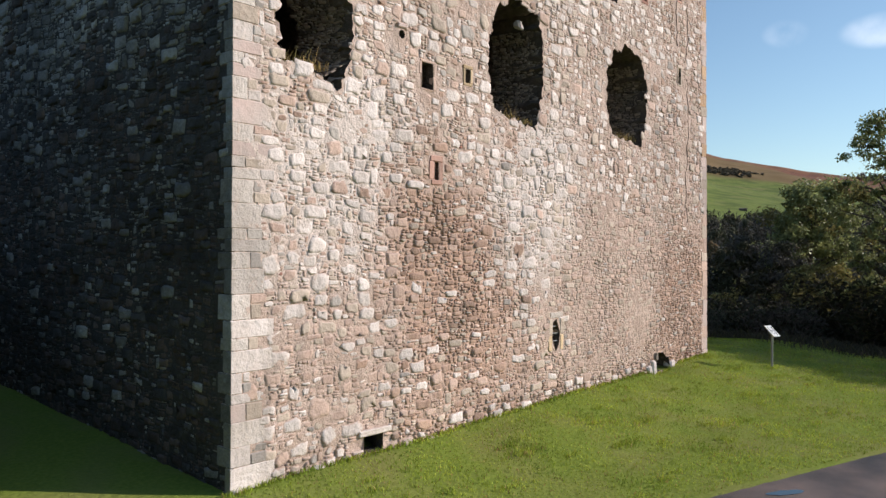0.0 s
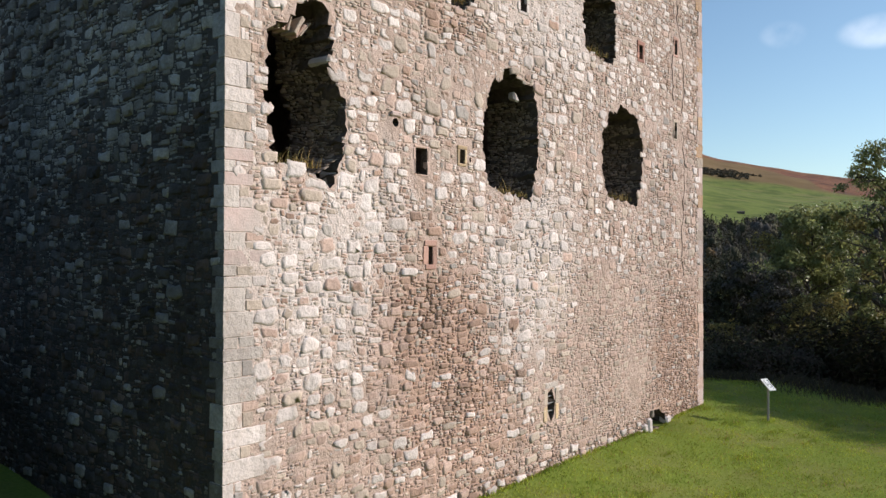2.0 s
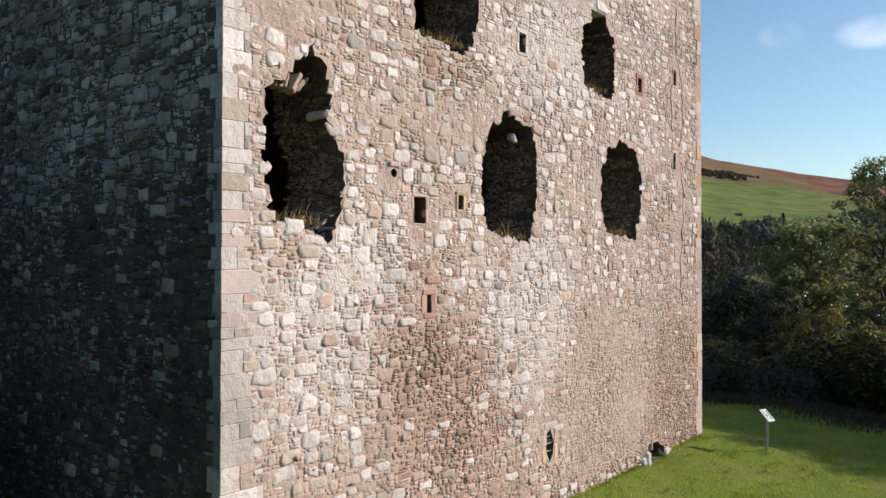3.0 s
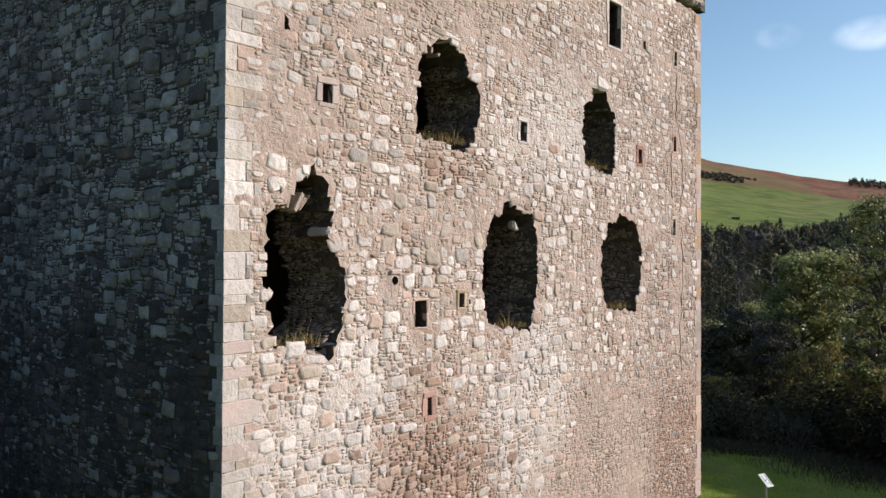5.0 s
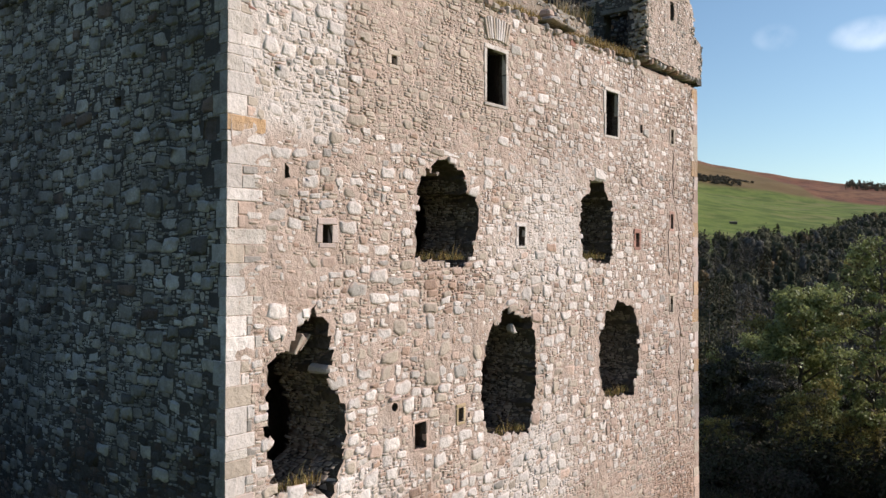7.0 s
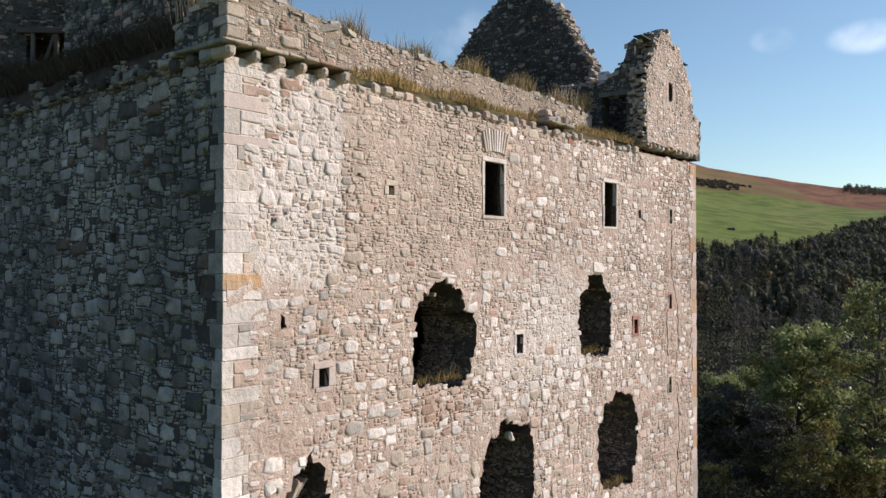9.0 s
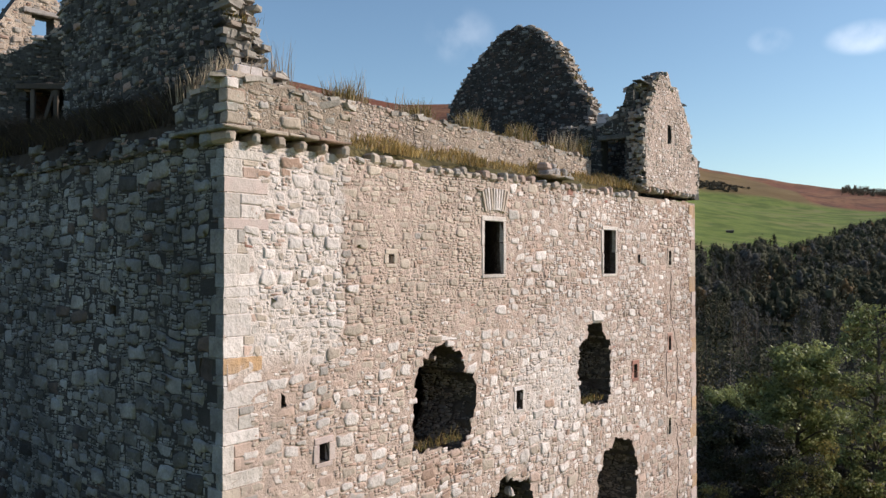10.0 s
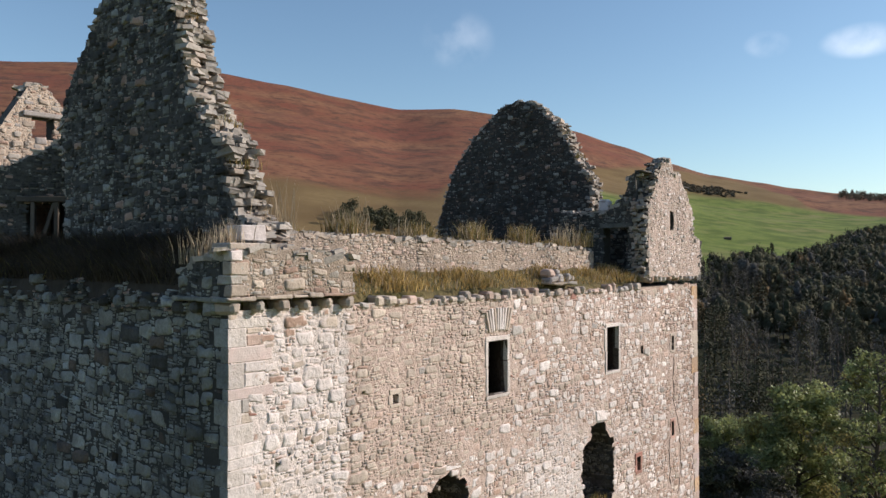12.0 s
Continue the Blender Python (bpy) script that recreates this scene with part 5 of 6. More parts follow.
def wallhead_growth():
    r = random.Random(51)
    spots = []
    for _ in range(5200):
        x = r.uniform(2.4, 15.0)
        dens = 0.35 + 0.65 * smooth(-0.25, 0.3, noise.noise((x * 0.8, 0, 2)))
        if r.random() < dens:
            y = r.uniform(0.02, 0.95)
            spots.append((x, y, 17.5 + 0.38 * y, dens))
    grass = blades("wall_walk_grass", spots, r, [STRAW, OLIVE, PLUME], 0.27, width=0.011, lean=0.8, weights=(10, 1.2, 1.5))
    tagged(grass, "golden tussocky grass along the wall walk", "grass")
    spots = []
    for _ in range(4600):
        x = r.uniform(1.4, 14.0)
        d = smooth(-0.1, 0.35, noise.noise((x * 0.9, 3, 2)))
        if r.random() < 0.25 + d:
            spots.append((x, r.uniform(1.08, 1.75), 18.58, 0.5 + d))
    grass = blades("wall_top_grass", spots, r, [STRAW, OLIVE, PLUME], 0.36, width=0.009, lean=0.7, weights=(4, 3, 2))
    tagged(grass, "tall dry grass on the inner wall top", "grass")
    spots = []
    for cx, n, h in ((1.75, 50, 1.6), (2.15, 60, 1.7), (3.9, 60, 1.2), (4.3, 50, 1.3), (5.6, 30, 1.0), (8.2, 40, 1.0), (12.5, 60, 1.1), (13.3, 60, 1.2)):
        spots += [(cx + r.gauss(0, 0.16), r.uniform(1.1, 1.7), 18.58, h * r.uniform(0.6, 1.1)) for _ in range(n)]
    spots += [(0.2 + r.gauss(0, 0.14), 0.25 + r.gauss(0, 0.12), 18.38, 0.7) for _ in range(70)]
    spots += [(0.1 + r.gauss(0, 0.1), 0.9 + r.gauss(0, 0.25), 18.1, 0.9) for _ in range(90)]
    grass = blades("seed_head_grass", spots, r, [PLUME], 0.62, width=0.009, lean=0.4)
    tagged(grass, "pale feathery seed heads on the wall top", "grass")
    spots = []
    for _ in range(11000):
        y = r.uniform(1.2, 9.9)
        x = r.uniform(0.02, 1.05)
        spots.append((x, y, 17.72 + 0.7 * x, 0.75 + 0.6 * smooth(1.4, 2.6, y) + 0.5 * noise.noise((y, x * 2, 3))))
    # tall dark blades added in the doorway, standing in for its lower shade
    for _ in range(1800):
        u, o = r.uniform(-0.1, 1.5), r.uniform(0.12, 0.6)
        spots.append((1.6 - 0.66 * u - 0.75 * o, 8.9 + 0.75 * u - 0.66 * o, 17.9, 3.4 * r.uniform(0.5, 1.0)))
    grass = blades("rank_growth", spots, r, [OLIVE, BRACKEN], 0.3, width=0.008, lean=1.5, weights=(1, 30))
    tagged(grass, "rank dead bracken and grass on the shaded walk, also filling in the doorway's dark", "grass")
    spots = []
    for x0, x1, z in ((0.95, 2.1, 7.32), (7.3, 8.8, 7.15), (12.8, 14.4, 7.35), (4.8, 6.4, 11.38), (11.6, 12.8, 11.38)):
        spots += [(r.uniform(x0, x1), r.uniform(0.0, 0.3), z, r.uniform(0.4, 1.0)) for _ in range(150)]
        spots += [(r.gauss((x0 + x1) / 2, 0.2), r.uniform(0.0, 0.2), z, r.uniform(1.0, 2.0)) for _ in range(12)]
    grass = blades("sill_weeds", spots, r, [STRAW, OLIVE, BRACKEN], 0.24, width=0.008, lean=0.9, weights=(4, 3, 1))
    tagged(grass, "dry weeds growing on the broken window sills", "grass")
    spots = [(16.9 + r.uniform(0, 0.7), y, z, 0.8) for y, z in ((2.9, 20.9), (3.4, 21.8), (3.9, 22.6)) for _ in range(60)]
    spots += [(1.2 + r.uniform(0, 0.7), y + r.gauss(0, 0.1), z, 0.8) for y, z in ((2.9, 21.3), (2.3, 20.75), (1.7, 19.9), (3.5, 23.1), (3.6, 23.6)) for _ in range(70)]
    grass = blades("gable_tufts", spots, r, [STRAW, OLIVE], 0.3, width=0.01, lean=0.9)
    tagged(grass, "grass tufts on the stepped gable edges", "grass")


wallhead_growth()


# ---- lawn ----
def lawn():
    r = random.Random(61)
    spots = []
    while len(spots) < 105000:
        x, y = r.uniform(-4, 36), r.uniform(-9, 4.0)
        if y < -5.1 - 0.33 * (x - 5.4) or (x < -0.5 and y < -2) or (y > 0 and x < 20):
            continue
        k = 0.7 + 0.6 * noise.noise((x / 1.4, y / 1.4, 1)) + 0.4 * noise.noise((x / 0.35, y / 0.35, 6))
        spots.append((x, y, ground_z(x, y), max(0.35, k)))
    for k in range(2500):
        x = r.uniform(-0.2, 19.8)
        spots.append((x, -abs(r.gauss(0.03, 0.06)), ground_z(x, 0), 1.6))
    for cx, cy in ((18.7, -1.58), (10.2, -2.4), (15.3, -3.0), (8.3, -2.9), (5.9, -1.8), (19.9, -2.2), (19.3, -0.25)):
        spots += [(cx + r.gauss(0, 0.3), cy + r.gauss(0, 0.12), ground_z(cx, cy), 1.7) for _ in range(160)]
    for _ in range(45):
        cx, cy = r.uniform(2, 24), r.uniform(-6, -0.6)
        if cy > -4.9 - 0.33 * (cx - 5.4):
            spots += [(cx + r.gauss(0, 0.16), cy + r.gauss(0, 0.06), ground_z(cx, cy), 1.5) for _ in range(40)]
    g = blades("lawn_grass", spots, r, [BLADE, STRAW], 0.062, width=0.009, lean=0.9, weights=(12, 1))
    tagged(g, "short green lawn grass beside the tower", "grass")


lawn()


# ---- information lectern ----
def sign():
    s = new("information_lectern")
    s.location = (19.9, -2.2, 0.05)
    tagged(s, "small tilted information panel on a single grey post", "sign")
    r = random.Random(71)
    bm = bmesh.new()
    bmesh.ops.create_cone(bm, cap_ends=True, segments=16, radius1=0.038, radius2=0.038, depth=1.25, matrix=Matrix.Translation((0, 0, 0.6)))
    part("post", bm, METAL, s)
    bm = bmesh.new()
    bmesh.ops.create_cone(bm, cap_ends=True, segments=16, radius1=0.08, radius2=0.07, depth=0.03, matrix=Matrix.Translation((0, 0, 0.02)))
    part("base_flange", bm, METAL, s)
    tilt = Matrix.Translation((0.0, 0, 1.3)) @ Matrix.Rotation(radians(-21.6), 4, "Z") @ Matrix.Rotation(radians(40), 4, "X")
    bm = block((-0.16, -0.26, -0.015), (0.16, 0.26, 0.015), r, 0, 0.008)
    bmesh.ops.transform(bm, matrix=tilt, verts=bm.verts)
    panel = part("panel", bm, PANEL, s)
    bm = block((-0.06, -0.06, -0.1), (0.06, 0.06, -0.016), r, 0, 0.01)
    bmesh.ops.transform(bm, matrix=tilt, verts=bm.verts)
    part("bracket", bm, METAL, s)
    for x0, x1, y0, y1 in ((0.075, 0.115, -0.2, 0.2), (-0.05, 0.02, -0.02, 0.03), (-0.03, 0.03, -0.14, -0.1), (-0.09, -0.06, -0.1, 0.18)):
        bm = block((x0, y0, 0.0145), (x1, y1, 0.0165), r, 0, 0.0005)
        bmesh.ops.transform(bm, matrix=tilt, verts=bm.verts)
        part("print_bar", bm, INK, panel)


sign()


# ---- trees ----
def limb(V, F, a, b, r1, r2, sides=6):
    a, b = Vector(a), Vector(b)
    d = (b - a).normalized()
    u = d.orthogonal().normalized()
    v = d.cross(u)
    o = len(V)
    for p, rad in ((a, r1), (b, r2)):
        for k in range(sides):
            t = 6.2832 * k / sides
            V.append(p + (u * math.cos(t) + v * math.sin(t)) * rad)
    for k in range(sides):
        F.append((o + k, o + (k + 1) % sides, o + sides + (k + 1) % sides, o + sides + k))


def tree(seed, height, spread, first, leaves, mats, weights, leaf=0.16, label="", clump=0.75, limbs=26):
    """A tapered trunk with forking limbs; leaves gather in loose clumps round the limb ends."""
    r = random.Random(seed)
    t = new("tree")
    tagged(t, label, "tree", group="trees of the valley edge")
    V, F, tips = [], [], []
    p, q = Vector((0, 0, -0.4)), None
    n = 8
    line = [p]
    for k in range(n):
        p = p + Vector((r.uniform(-0.25, 0.25), r.uniform(-0.25, 0.25), height * 0.92 / n))
        line.append(p)
    rad = height * 0.016
    for k in range(n):
        limb(V, F, line[k], line[k + 1], rad * (1 - k / n) + 0.03, rad * (1 - (k + 1) / n) + 0.03, 8)
    for k in range(limbs):
        f = first + (0.97 - first) * (k + r.random()) / limbs
        i = min(n - 1, int(f * n))
        base = line[i].lerp(line[i + 1], f * n - i)
        a = k * 2.4 + r.uniform(-0.5, 0.5)
        shape = math.sin(math.pi * min(1, (f - first) / (1.02 - first)) ** 0.75) ** 0.7
        reach = spread * (0.35 + 0.75 * shape) * r.uniform(0.7, 1.15)
        mid = base + Vector((math.cos(a) * reach * 0.5, math.sin(a) * reach * 0.5, reach * r.uniform(0.12, 0.4)))
        end = mid + Vector((math.cos(a + r.uniform(-0.5, 0.5)) * reach * 0.5, math.sin(a + r.uniform(-0.5, 0.5)) * reach * 0.5, reach * r.uniform(0.0, 0.35)))
        b1 = rad * (1 - f) * 0.6 + 0.02
        limb(V, F, base, mid, b1, b1 * 0.6, 5)
        limb(V, F, mid, end, b1 * 0.6, 0.012, 5)
        for g in range(4):
            c = base.lerp(mid, 0.75).lerp(end, (g + 0.4) / 3.6) + Vector([r.gauss(0, reach * 0.16) for _ in range(3)])
            limb(V, F, mid.lerp(end, g / 4), c, b1 * 0.3, 0.008, 4)
            tips.append((c, clump * r.uniform(0.55, 1.25)))
    tips.append((line[-1], clump))
    obj("trunk", V, F, BARK, parent=t)
    V, F, I = [], [], []
    per = max(4, leaves // len(tips))
    for c, size in tips:
        m = r.choices(range(len(mats)), weights)[0]
        for _ in range(int(per * r.uniform(0.4, 1.5))):
            d = Vector([r.gauss(0, 1) for _ in range(3)])
            d = d.normalized() * size * r.random() ** 0.45
            d.z *= 0.7
            pos = c + d
            face = (d / size + Vector((r.gauss(0, 0.6), r.gauss(0, 0.6), r.gauss(0.5, 0.6)))).normalized()
            u = Matrix.Rotation(r.uniform(0, 6.283), 3, face) @ face.orthogonal().normalized()
            w = face.cross(u) * leaf * r.uniform(0.35, 0.6)
            u = u * leaf * r.uniform(0.6, 1.2)
            o = len(V)
            V += [pos - u, pos + w, pos + u, pos - w]
            F.append((o, o + 1, o + 2, o + 3))
            I.append(m)
    obj("crown", V, F, mats, I, parent=t)
    return t


def woodland():
    r = random.Random(81)
    a = tree(1, 15.5, 2.7, 0.28, 24000, [LEAF, LEAF_GOLD], (7, 1), 0.15, "leafy green tree turning yellow at the wood edge, some copies unseen light blockers", 0.85, 46)
    b = tree(2, 20, 2.9, 0.32, 14000, [LEAF, LEAF_GOLD], (9, 1), 0.14, "tall open-crowned ash tree at the wood edge", 0.62, 46)
    c = tree(3, 13.0, 3.8, 0.15, 18000, [LEAF_OLIVE, LEAF_GREY, LEAF_DARK], (2, 3, 5), 0.15, "dense dark tree on the valley edge, some copies unseen light blockers", 0.9, 36)
    d = tree(4, 10.5, 3.0, 0.15, 6000, [LEAF_GOLD, LEAF], (3, 1), 0.14, "small autumn-yellow tree below the wood edge")

    def put(ob, x, y, turn=0.0, scale=1.0, first=False):
        m = Matrix.Translation((x, y, ground_z(x, y) - 0.1)) @ Matrix.Rotation(turn, 4, "Z") @ Matrix.Scale(scale, 4)
        if first:
            ob.matrix_world = m
            return ob
        k = copy_thing(ob, m)
        k.scale = (scale,) * 3
        return k

    put(a, 51.7, 5.4, 0, 1.1, True)
    put(b, 44.7, -0.9, 0, 0.9, True)
    put(c, 57, 18, 0, 1, True)
    put(d, 66, 14.5, 0, 1, True)
    for ob, x, y, s in ((d, 41.5, 1.9, 0.65), (d, 44, -0.4, 0.6), (d, 39.5, 6.6, 0.45), (a, 60, 10.0, 1.0), (c, 47, 8.6, 0.85), (c, 52, 15.5, 0.8), (c, 62, 20, 1.0), (c, 46, 15.5, 0.8),
                        (c, 58, 22, 0.9), (d, 62, 23, 1.0), (c, 44, 5, 0.7), (c, 74, 15, 1.1), (a, 72, 18, 1.0), (c, 48, 18, 0.85), (a, 42, -5.5, 0.9),
                        (c, 56, 1, 0.8), (c, 60, 4.5, 0.9), (c, 64, 2, 0.9), (c, 68, 6.5, 1.0), (c, 73, 4, 1.0), (c, 54, 9.5, 0.8),
                        # unseen western trees, added to cut the skylight on the low west wall
                        (c, -9.5, 1, 0.55), (c, -8.5, 5, 0.6), (c, -8, 9, 0.6), (c, -7, 13, 0.6), (c, -6, 17, 0.6), (c, -5, 21, 0.6), (c, -15, -1, 0.8), (a, -16, 4, 0.8), (c, -14.5, 8, 0.8), (a, -15, 13, 0.8), (c, -14, 18, 0.8), (a, -12, 22, 0.8), (c, -8, 25, 0.8), (a, -3, 28, 0.8), (c, -19, 2, 0.8), (c, -19, 11, 0.8), (c, -18, 17, 0.8), (c, -14, 26, 0.8)):
        put(ob, x, y, r.uniform(0, 6), s)
    for k in range(17):
        x, y = 40 + 2.4 * (k % 2), -8.5 - 1.75 * k
        put(c, x, y, r.uniform(0, 6), (0.3 + 0.64 * (x - 22.0) - ground_z(x, y)) / 12.6 * r.uniform(0.97, 1.02))


woodland()


def bush(seed, wide, high, mats, n, leaf):
    r = random.Random(seed)
    t = new("bush")
    tagged(t, "dark tangled undergrowth at the edge of the lawn, some copies unseen light blockers", "bush", group="undergrowth by the lawn")
    V, F = [], []
    for _ in range(14):
        a = r.uniform(0, 6.28)
        limb(V, F, (r.gauss(0, wide * 0.2), r.gauss(0, wide * 0.2), -0.2), (math.cos(a) * wide * 0.6, math.sin(a) * wide * 0.6, high * r.uniform(0.4, 0.9)), 0.035, 0.008, 4)
    obj("stem_tangle", V, F, BARK, parent=t)
    V, F, I = [], [], []
    lumps = [(Vector((r.gauss(0, wide * 0.4), r.gauss(0, wide * 0.4), high * r.uniform(0.1, 0.75))), wide * r.uniform(0.25, 0.5)) for _ in range(16)]
    for _ in range(n):
        c, s = r.choice(lumps)
        d = Vector([r.gauss(0, 1) for _ in range(3)]).normalized() * s * r.random() ** 0.4
        pos = c + d
        if pos.z < 0:
            continue
        u = Vector([r.gauss(0, 1) for _ in range(3)]).normalized()
        w = u.orthogonal().normalized() * leaf * 0.5
        u = u * leaf
        o = len(V)
        V += [pos - u, pos + w, pos + u, pos - w]
        F.append((o, o + 1, o + 2, o + 3))
        I.append(r.randrange(len(mats)))
    obj("foliage", V, F, mats, I, parent=t)
    return t


def undergrowth():
    r = random.Random(91)
    a = bush(1, 2.0, 2.2, [LEAF_DARK, LEAF_DARK, BRACKEN, LEAF_OLIVE], 3500, 0.09)
    b = bush(2, 1.6, 1.5, [LEAF_DARK, BRACKEN, BRACKEN], 2600, 0.09)
    a.matrix_world = Matrix.Translation((36, 1.0, ground_z(36, 1.0)))
    b.matrix_world = Matrix.Translation((33, 6.0, ground_z(33, 6.0)))
    # first by the lawn; the others unseen, added to dim the west wall's foot
    for x, y, s in ((34.2, -2.6, 1.9), (-6.5, 4.5, 2.0), (-7.5, 8, 2.3), (-5.5, 12, 2.2), (-8.5, 1.5, 1.9), (-4.5, 16, 2.2), (-9, 11, 2.2), (-8, 15, 2.3), (-10, 5, 2.1)):
        q = copy_thing(a, Matrix.Translation((x, y, ground_z(x, y))) @ Matrix.Rotation(x, 4, "Z"))
        q.scale = (s, s, s * 0.9)
    for k in range(62):
        x = r.uniform(30, 43)
        y = -7 + 0.6 * (x - 32) * 0 + r.uniform(-3, 22)
        m = Matrix.Translation((x, y, ground_z(x, y))) @ Matrix.Rotation(r.uniform(0, 6), 4, "Z")
        q = copy_thing(a if r.random() < 0.55 else b, m)
        q.scale = (r.uniform(0.7, 1.3),) * 3


undergrowth()


def rank_grass():
    """Unmown dark growth between the lawn and the bushes."""
    r = random.Random(95)
    spots = []
    while len(spots) < 22000:
        x, y = r.uniform(23.5, 33), r.uniform(-9, 10)
        if r.random() < smooth(25, 28.5, x + 1.5 * noise.noise((x / 2, y / 2, 8))):
            spots.append((x, y, ground_z(x, y), r.uniform(0.5, 1.3)))
    g = blades("rank_grass", spots, r, [BRACKEN, LEAF_DARK, OLIVE], 0.34, width=0.011, lean=1.2, weights=(8, 8, 1))
    tagged(g, "dark rank grass and bracken beyond the mown lawn", "grass")


rank_grass()


def unit_blob():
    bm = bmesh.new()
    bmesh.ops.create_icosphere(bm, subdivisions=2, radius=1)
    vs = [v.co.copy() for v in bm.verts]
    fs = [tuple(v.index for v in f.verts) for f in bm.faces]
    bm.free()
    return vs, fs


BLOB = unit_blob()


def crown_leaves(V, F, centre, wide, high, r, n, leaf, lumps=7, jitter=0.55, solid=False):
    """Leaf sprays over a lumpy crown, lying roughly along its outside; a dense crown has ragged inner masses behind them."""
    balls = []
    for _ in range(lumps):
        d = Vector([r.gauss(0, 1) for _ in range(3)]).normalized() * r.uniform(0.25, 0.62)
        balls.append((Vector((d.x * wide, d.y * wide, d.z * high)), r.uniform(0.34, 0.58)))
    for c, s in balls if solid else ():
        o, lift = len(V), r.uniform(0, 9)
        for v in BLOB[0]:
            q = s * (0.46 + 0.42 * noise.noise((v.x * 2.2 + lift, v.y * 2.2, v.z * 2.2)))
            V.append(centre + c + Vector((v.x * wide, v.y * wide, v.z * high)) * q)
        F += [tuple(o + k for k in f) for f in BLOB[1]]
    for _ in range(n):
        c, s = r.choice(balls)
        d = Vector([r.gauss(0, 1) for _ in range(3)]).normalized()
        pos = centre + c + Vector((d.x * wide, d.y * wide, d.z * high)) * s * (r.uniform(0.5, 1.15) if solid else r.random() ** 0.25)
        face = (d + Vector([r.gauss(0, jitter) for _ in range(3)])).normalized()
        u = face.orthogonal().normalized()
        u = Matrix.Rotation(r.uniform(0, 6.283), 3, face) @ u
        w = face.cross(u) * leaf * r.uniform(0.3, 0.6)
        u = u * leaf * r.uniform(0.6, 1.1)
        o = len(V)
        V += [pos - u, pos + w, pos + u, pos - w]
        F.append((o, o + 1, o + 2, o + 3))


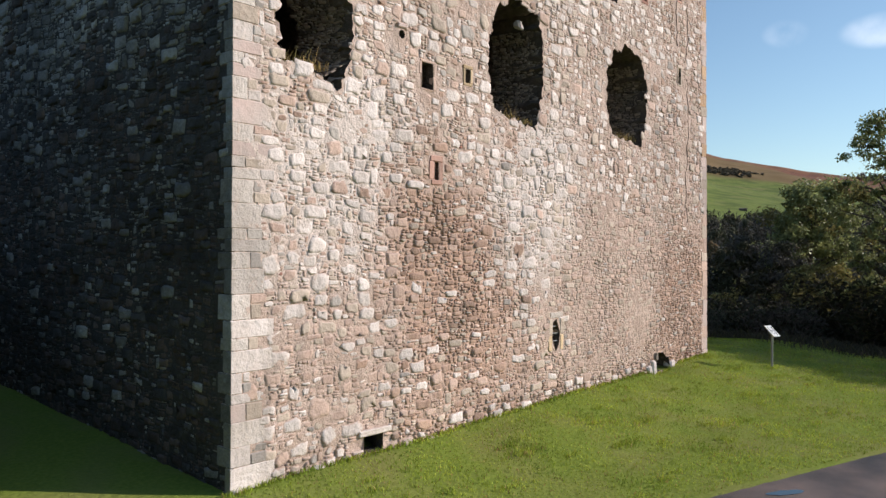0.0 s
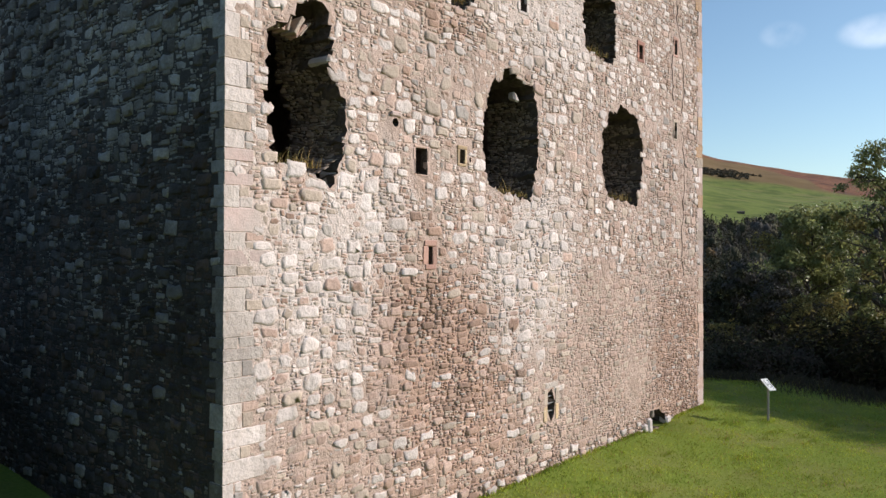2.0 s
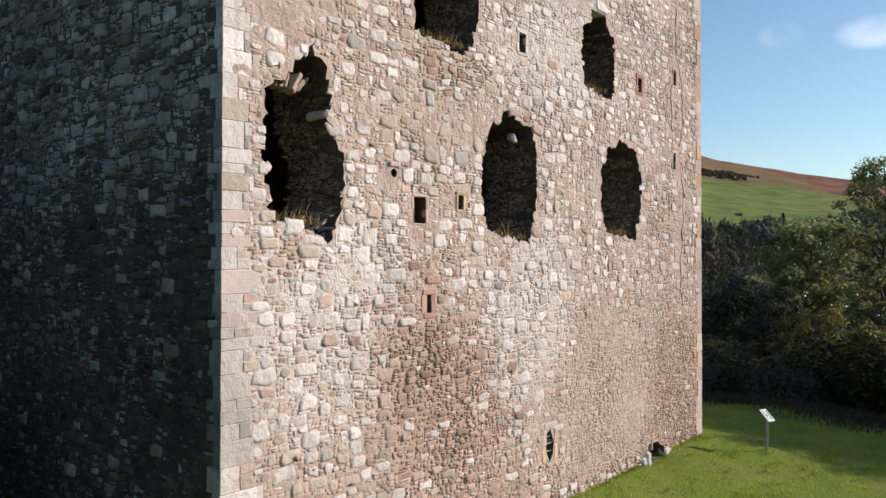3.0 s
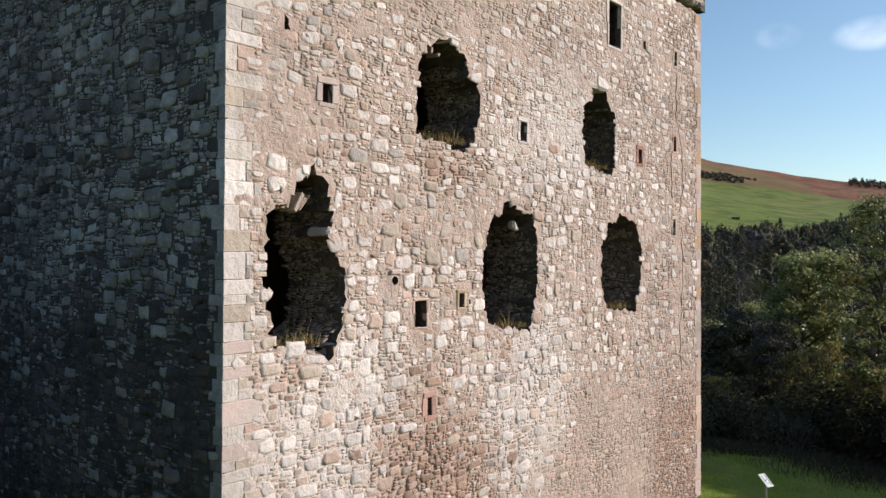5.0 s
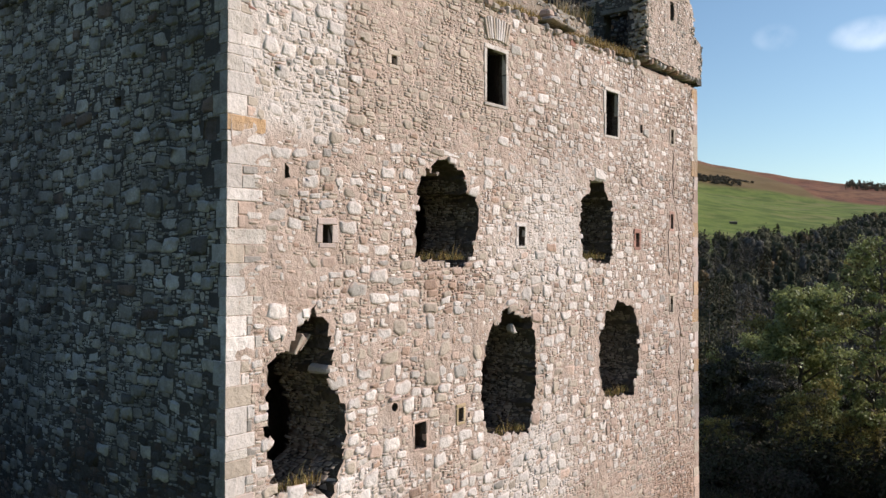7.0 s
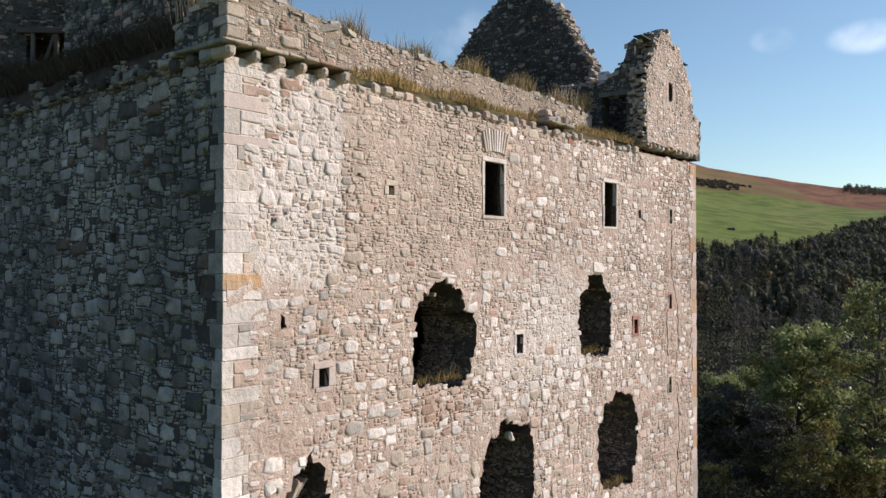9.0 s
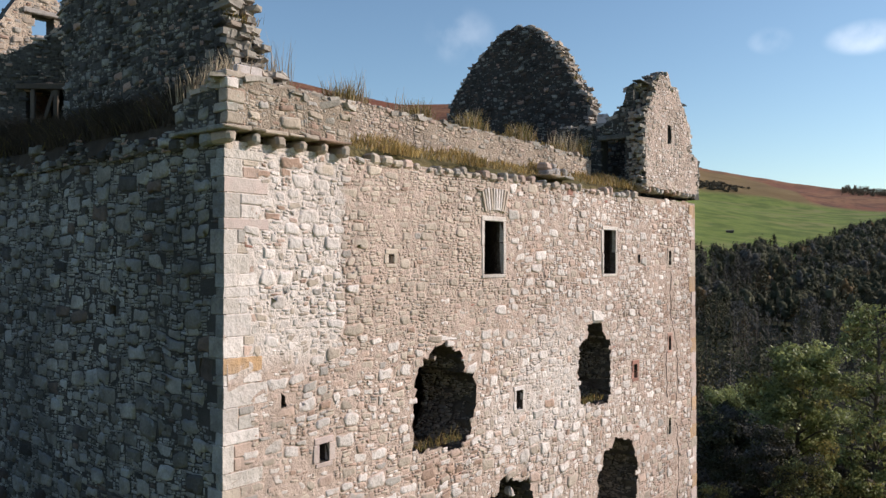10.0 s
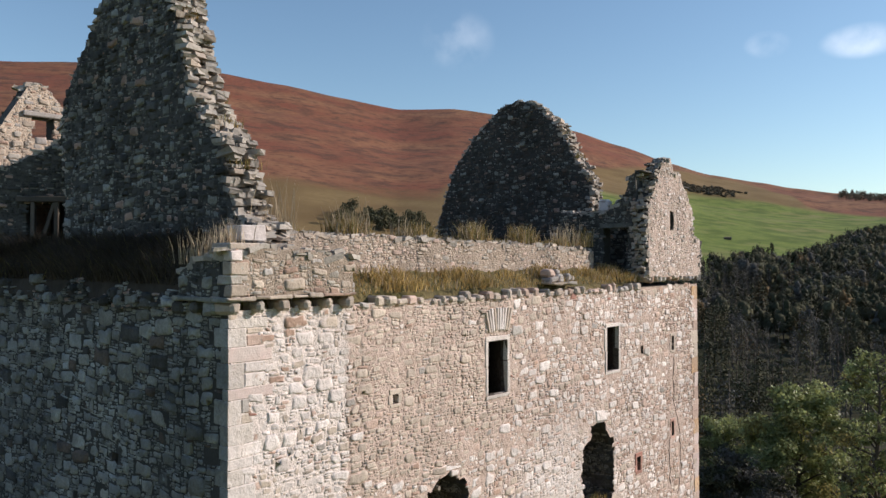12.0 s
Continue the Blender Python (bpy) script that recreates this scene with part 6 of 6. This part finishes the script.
def far_woods():
    """The wooded valley side: many trees as one mass of trunks and leaf clumps."""
    r = random.Random(101)
    V, F, I = [], [], []
    W, WF = [], []
    count = 0
    while count < 1080:
        az, d = r.uniform(7, 24), 95 + 665 * r.random() ** 0.6
        x, y = -7.4 + d * math.cos(radians(az)), -10.7 + d * math.sin(radians(az))
        edge = by_bearing(WOOD_END, az) - 4 + 8 * noise.noise((az * 0.9, 0, 3))
        if d > edge:
            continue
        count += 1
        z = ground_z(x, y)
        bare = noise.noise((x / 60, y / 60, 5)) > 0.2 and d < 330
        spruce = not bare and noise.noise((x / 45, y / 45, 9)) > 0.34
        h = r.uniform(10, 16) if d > 130 else r.uniform(6, 10)
        h *= 0.75 if edge - d < 25 and r.random() < 0.6 else 1.0
        limb(W, WF, (x, y, z - 0.5), (x, y, z + h * 0.9), 0.2, 0.04, 4)
        o = len(F)
        if bare or spruce:
            wide = h * r.uniform(0.16, 0.26)
            for _ in range(90):
                f = r.random() ** 0.7
                ring = (1 - 0.86 * f) * wide
                t, q = r.uniform(0, 6.283), r.random() ** 0.4
                pos = Vector((x + math.cos(t) * ring * q, y + math.sin(t) * ring * q, z + h * (0.15 + 0.87 * f)))
                u = Vector((math.cos(t), math.sin(t), r.gauss(0.9 if bare else -0.5, 0.5))).normalized()
                w = u.cross(Vector((-math.sin(t), math.cos(t), r.gauss(0, 0.4)))).normalized().cross(u) * (r.uniform(0.05, 0.12) if bare else r.uniform(0.15, 0.3))
                u = u * r.uniform(0.5, 1.0)
                k = len(V)
                V += [pos - u, pos + w, pos + u, pos - w]
                F.append((k, k + 1, k + 2, k + 3))
            kind = 1 if bare else 0
        else:
            wide = h * r.uniform(0.26, 0.44)
            crown_leaves(V, F, Vector((x, y, z + h * 0.56)), wide, h * 0.5, r, 260 if d > 250 else 330, 0.46 if d > 250 else 0.36, 7, 0.35, d > 230)
            kind = r.choices((0, 2, 3, 1), (0.36, 0.36, 0.07, 0.21))[0]
        I += [kind] * (len(F) - o)
    wood = new("hillside_wood")
    tagged(wood, "dark mixed woodland covering the valley side", "woodland", kind="stuff")
    obj("foliage", V, F, [LEAF_DARK, LEAF_GREY, LEAF_OLIVE, LEAF_RUST], I, parent=wood, soft=True)
    obj("trunks", W, WF, BARK, parent=wood)
    V, F, I = [], [], []
    spots = [(18.4 + 4.6 * r.random() ** 0.7, r.uniform(1090, 1190)) for _ in range(80)] + [(r.uniform(20.0, 23), r.uniform(1100, 1215)) for _ in range(80)]
    spots += [(9 + 3.6 * r.random() ** 1.4, r.uniform(1350, 1560)) for _ in range(120)]
    spots += [(r.gauss(43.8, 1.7), r.gauss(428, 14)) for _ in range(44)] + [(r.gauss(47.2, 0.7), r.gauss(432, 9)) for _ in range(7)]
    for az, d in spots:
        x, y = -7.4 + d * math.cos(radians(az)), -10.7 + d * math.sin(radians(az))
        z = ground_z(x, y)
        big = 1.0 if d < 900 else 1.7
        h, wide = (r.uniform(5, 12), r.uniform(3, 6.5)) if d < 600 else (r.uniform(2.5, 5), r.uniform(2.5, 4.5)) if 900 < d < 1300 else (r.uniform(5, 9) * big, r.uniform(2, 4) * big)
        o = len(F)
        crown_leaves(V, F, Vector((x, y, z + h * 0.45)), wide, h * 0.5, r, 90 if d > 600 else 260, 0.7 * big, 5)
        I += [r.choice((0, 1, 1) if d < 600 else (2, 2, 2))] * (len(F) - o)
    line = obj("hedgerow_trees", V, F, [LEAF_DARK, LEAF_OLIVE, HEDGE], I)
    tagged(line, "scattered dark hedgerow trees on the hill", "woodland", kind="stuff")


far_woods()


def house(name, x, y, turn, w, d, h, roof, wall_mat, roof_mat, label):
    t = new(name)
    tagged(t, label, "house" if name == "cottage" else "shed")
    t.matrix_world = Matrix.Translation((x, y, ground_z(x, y) - 0.3)) @ Matrix.Rotation(radians(turn), 4, "Z")
    r = random.Random(3)
    part("wall", block((-w / 2, -d / 2, 0), (w / 2, d / 2, h), r, 0, 0.02), wall_mat, t)
    V = [(-w / 2 - 0.3, -d / 2 - 0.3, h), (w / 2 + 0.3, -d / 2 - 0.3, h), (w / 2 + 0.3, d / 2 + 0.3, h), (-w / 2 - 0.3, d / 2 + 0.3, h), (-w / 2 - 0.3, 0, h + roof), (w / 2 + 0.3, 0, h + roof)]
    obj("roof", V, [(0, 1, 5, 4), (2, 3, 4, 5), (0, 4, 3), (1, 2, 5), (3, 2, 1, 0)], roof_mat, parent=t)
    if name == "cottage":
        for sx in (-w / 4, w / 4):
            part("window", block((sx - 0.5, -d / 2 - 0.03, 1.0), (sx + 0.5, -d / 2 + 0.05, 2.2), r, 0, 0.01), SLATE, t)
        part("door", block((-0.5, -d / 2 - 0.03, 0.1), (0.5, -d / 2 + 0.05, 2.1), r, 0, 0.01), WOOD, t)
        part("chimney", block((w / 2 - 0.9, -0.35, h), (w / 2 - 0.2, 0.35, h + roof + 0.8), r, 0.01, 0.02), GREY, t)


house("cottage", 76, 20, 30, 9, 6, 2.8, 2.0, WHITEWASH, SLATE, "white cottage with a slate roof half hidden by trees")
house("field_shelter", 536, 182.6, 110, 5.0, 3.0, 1.7, 0.5, BARK, BARK, "small dark field shelter on the green hillside")
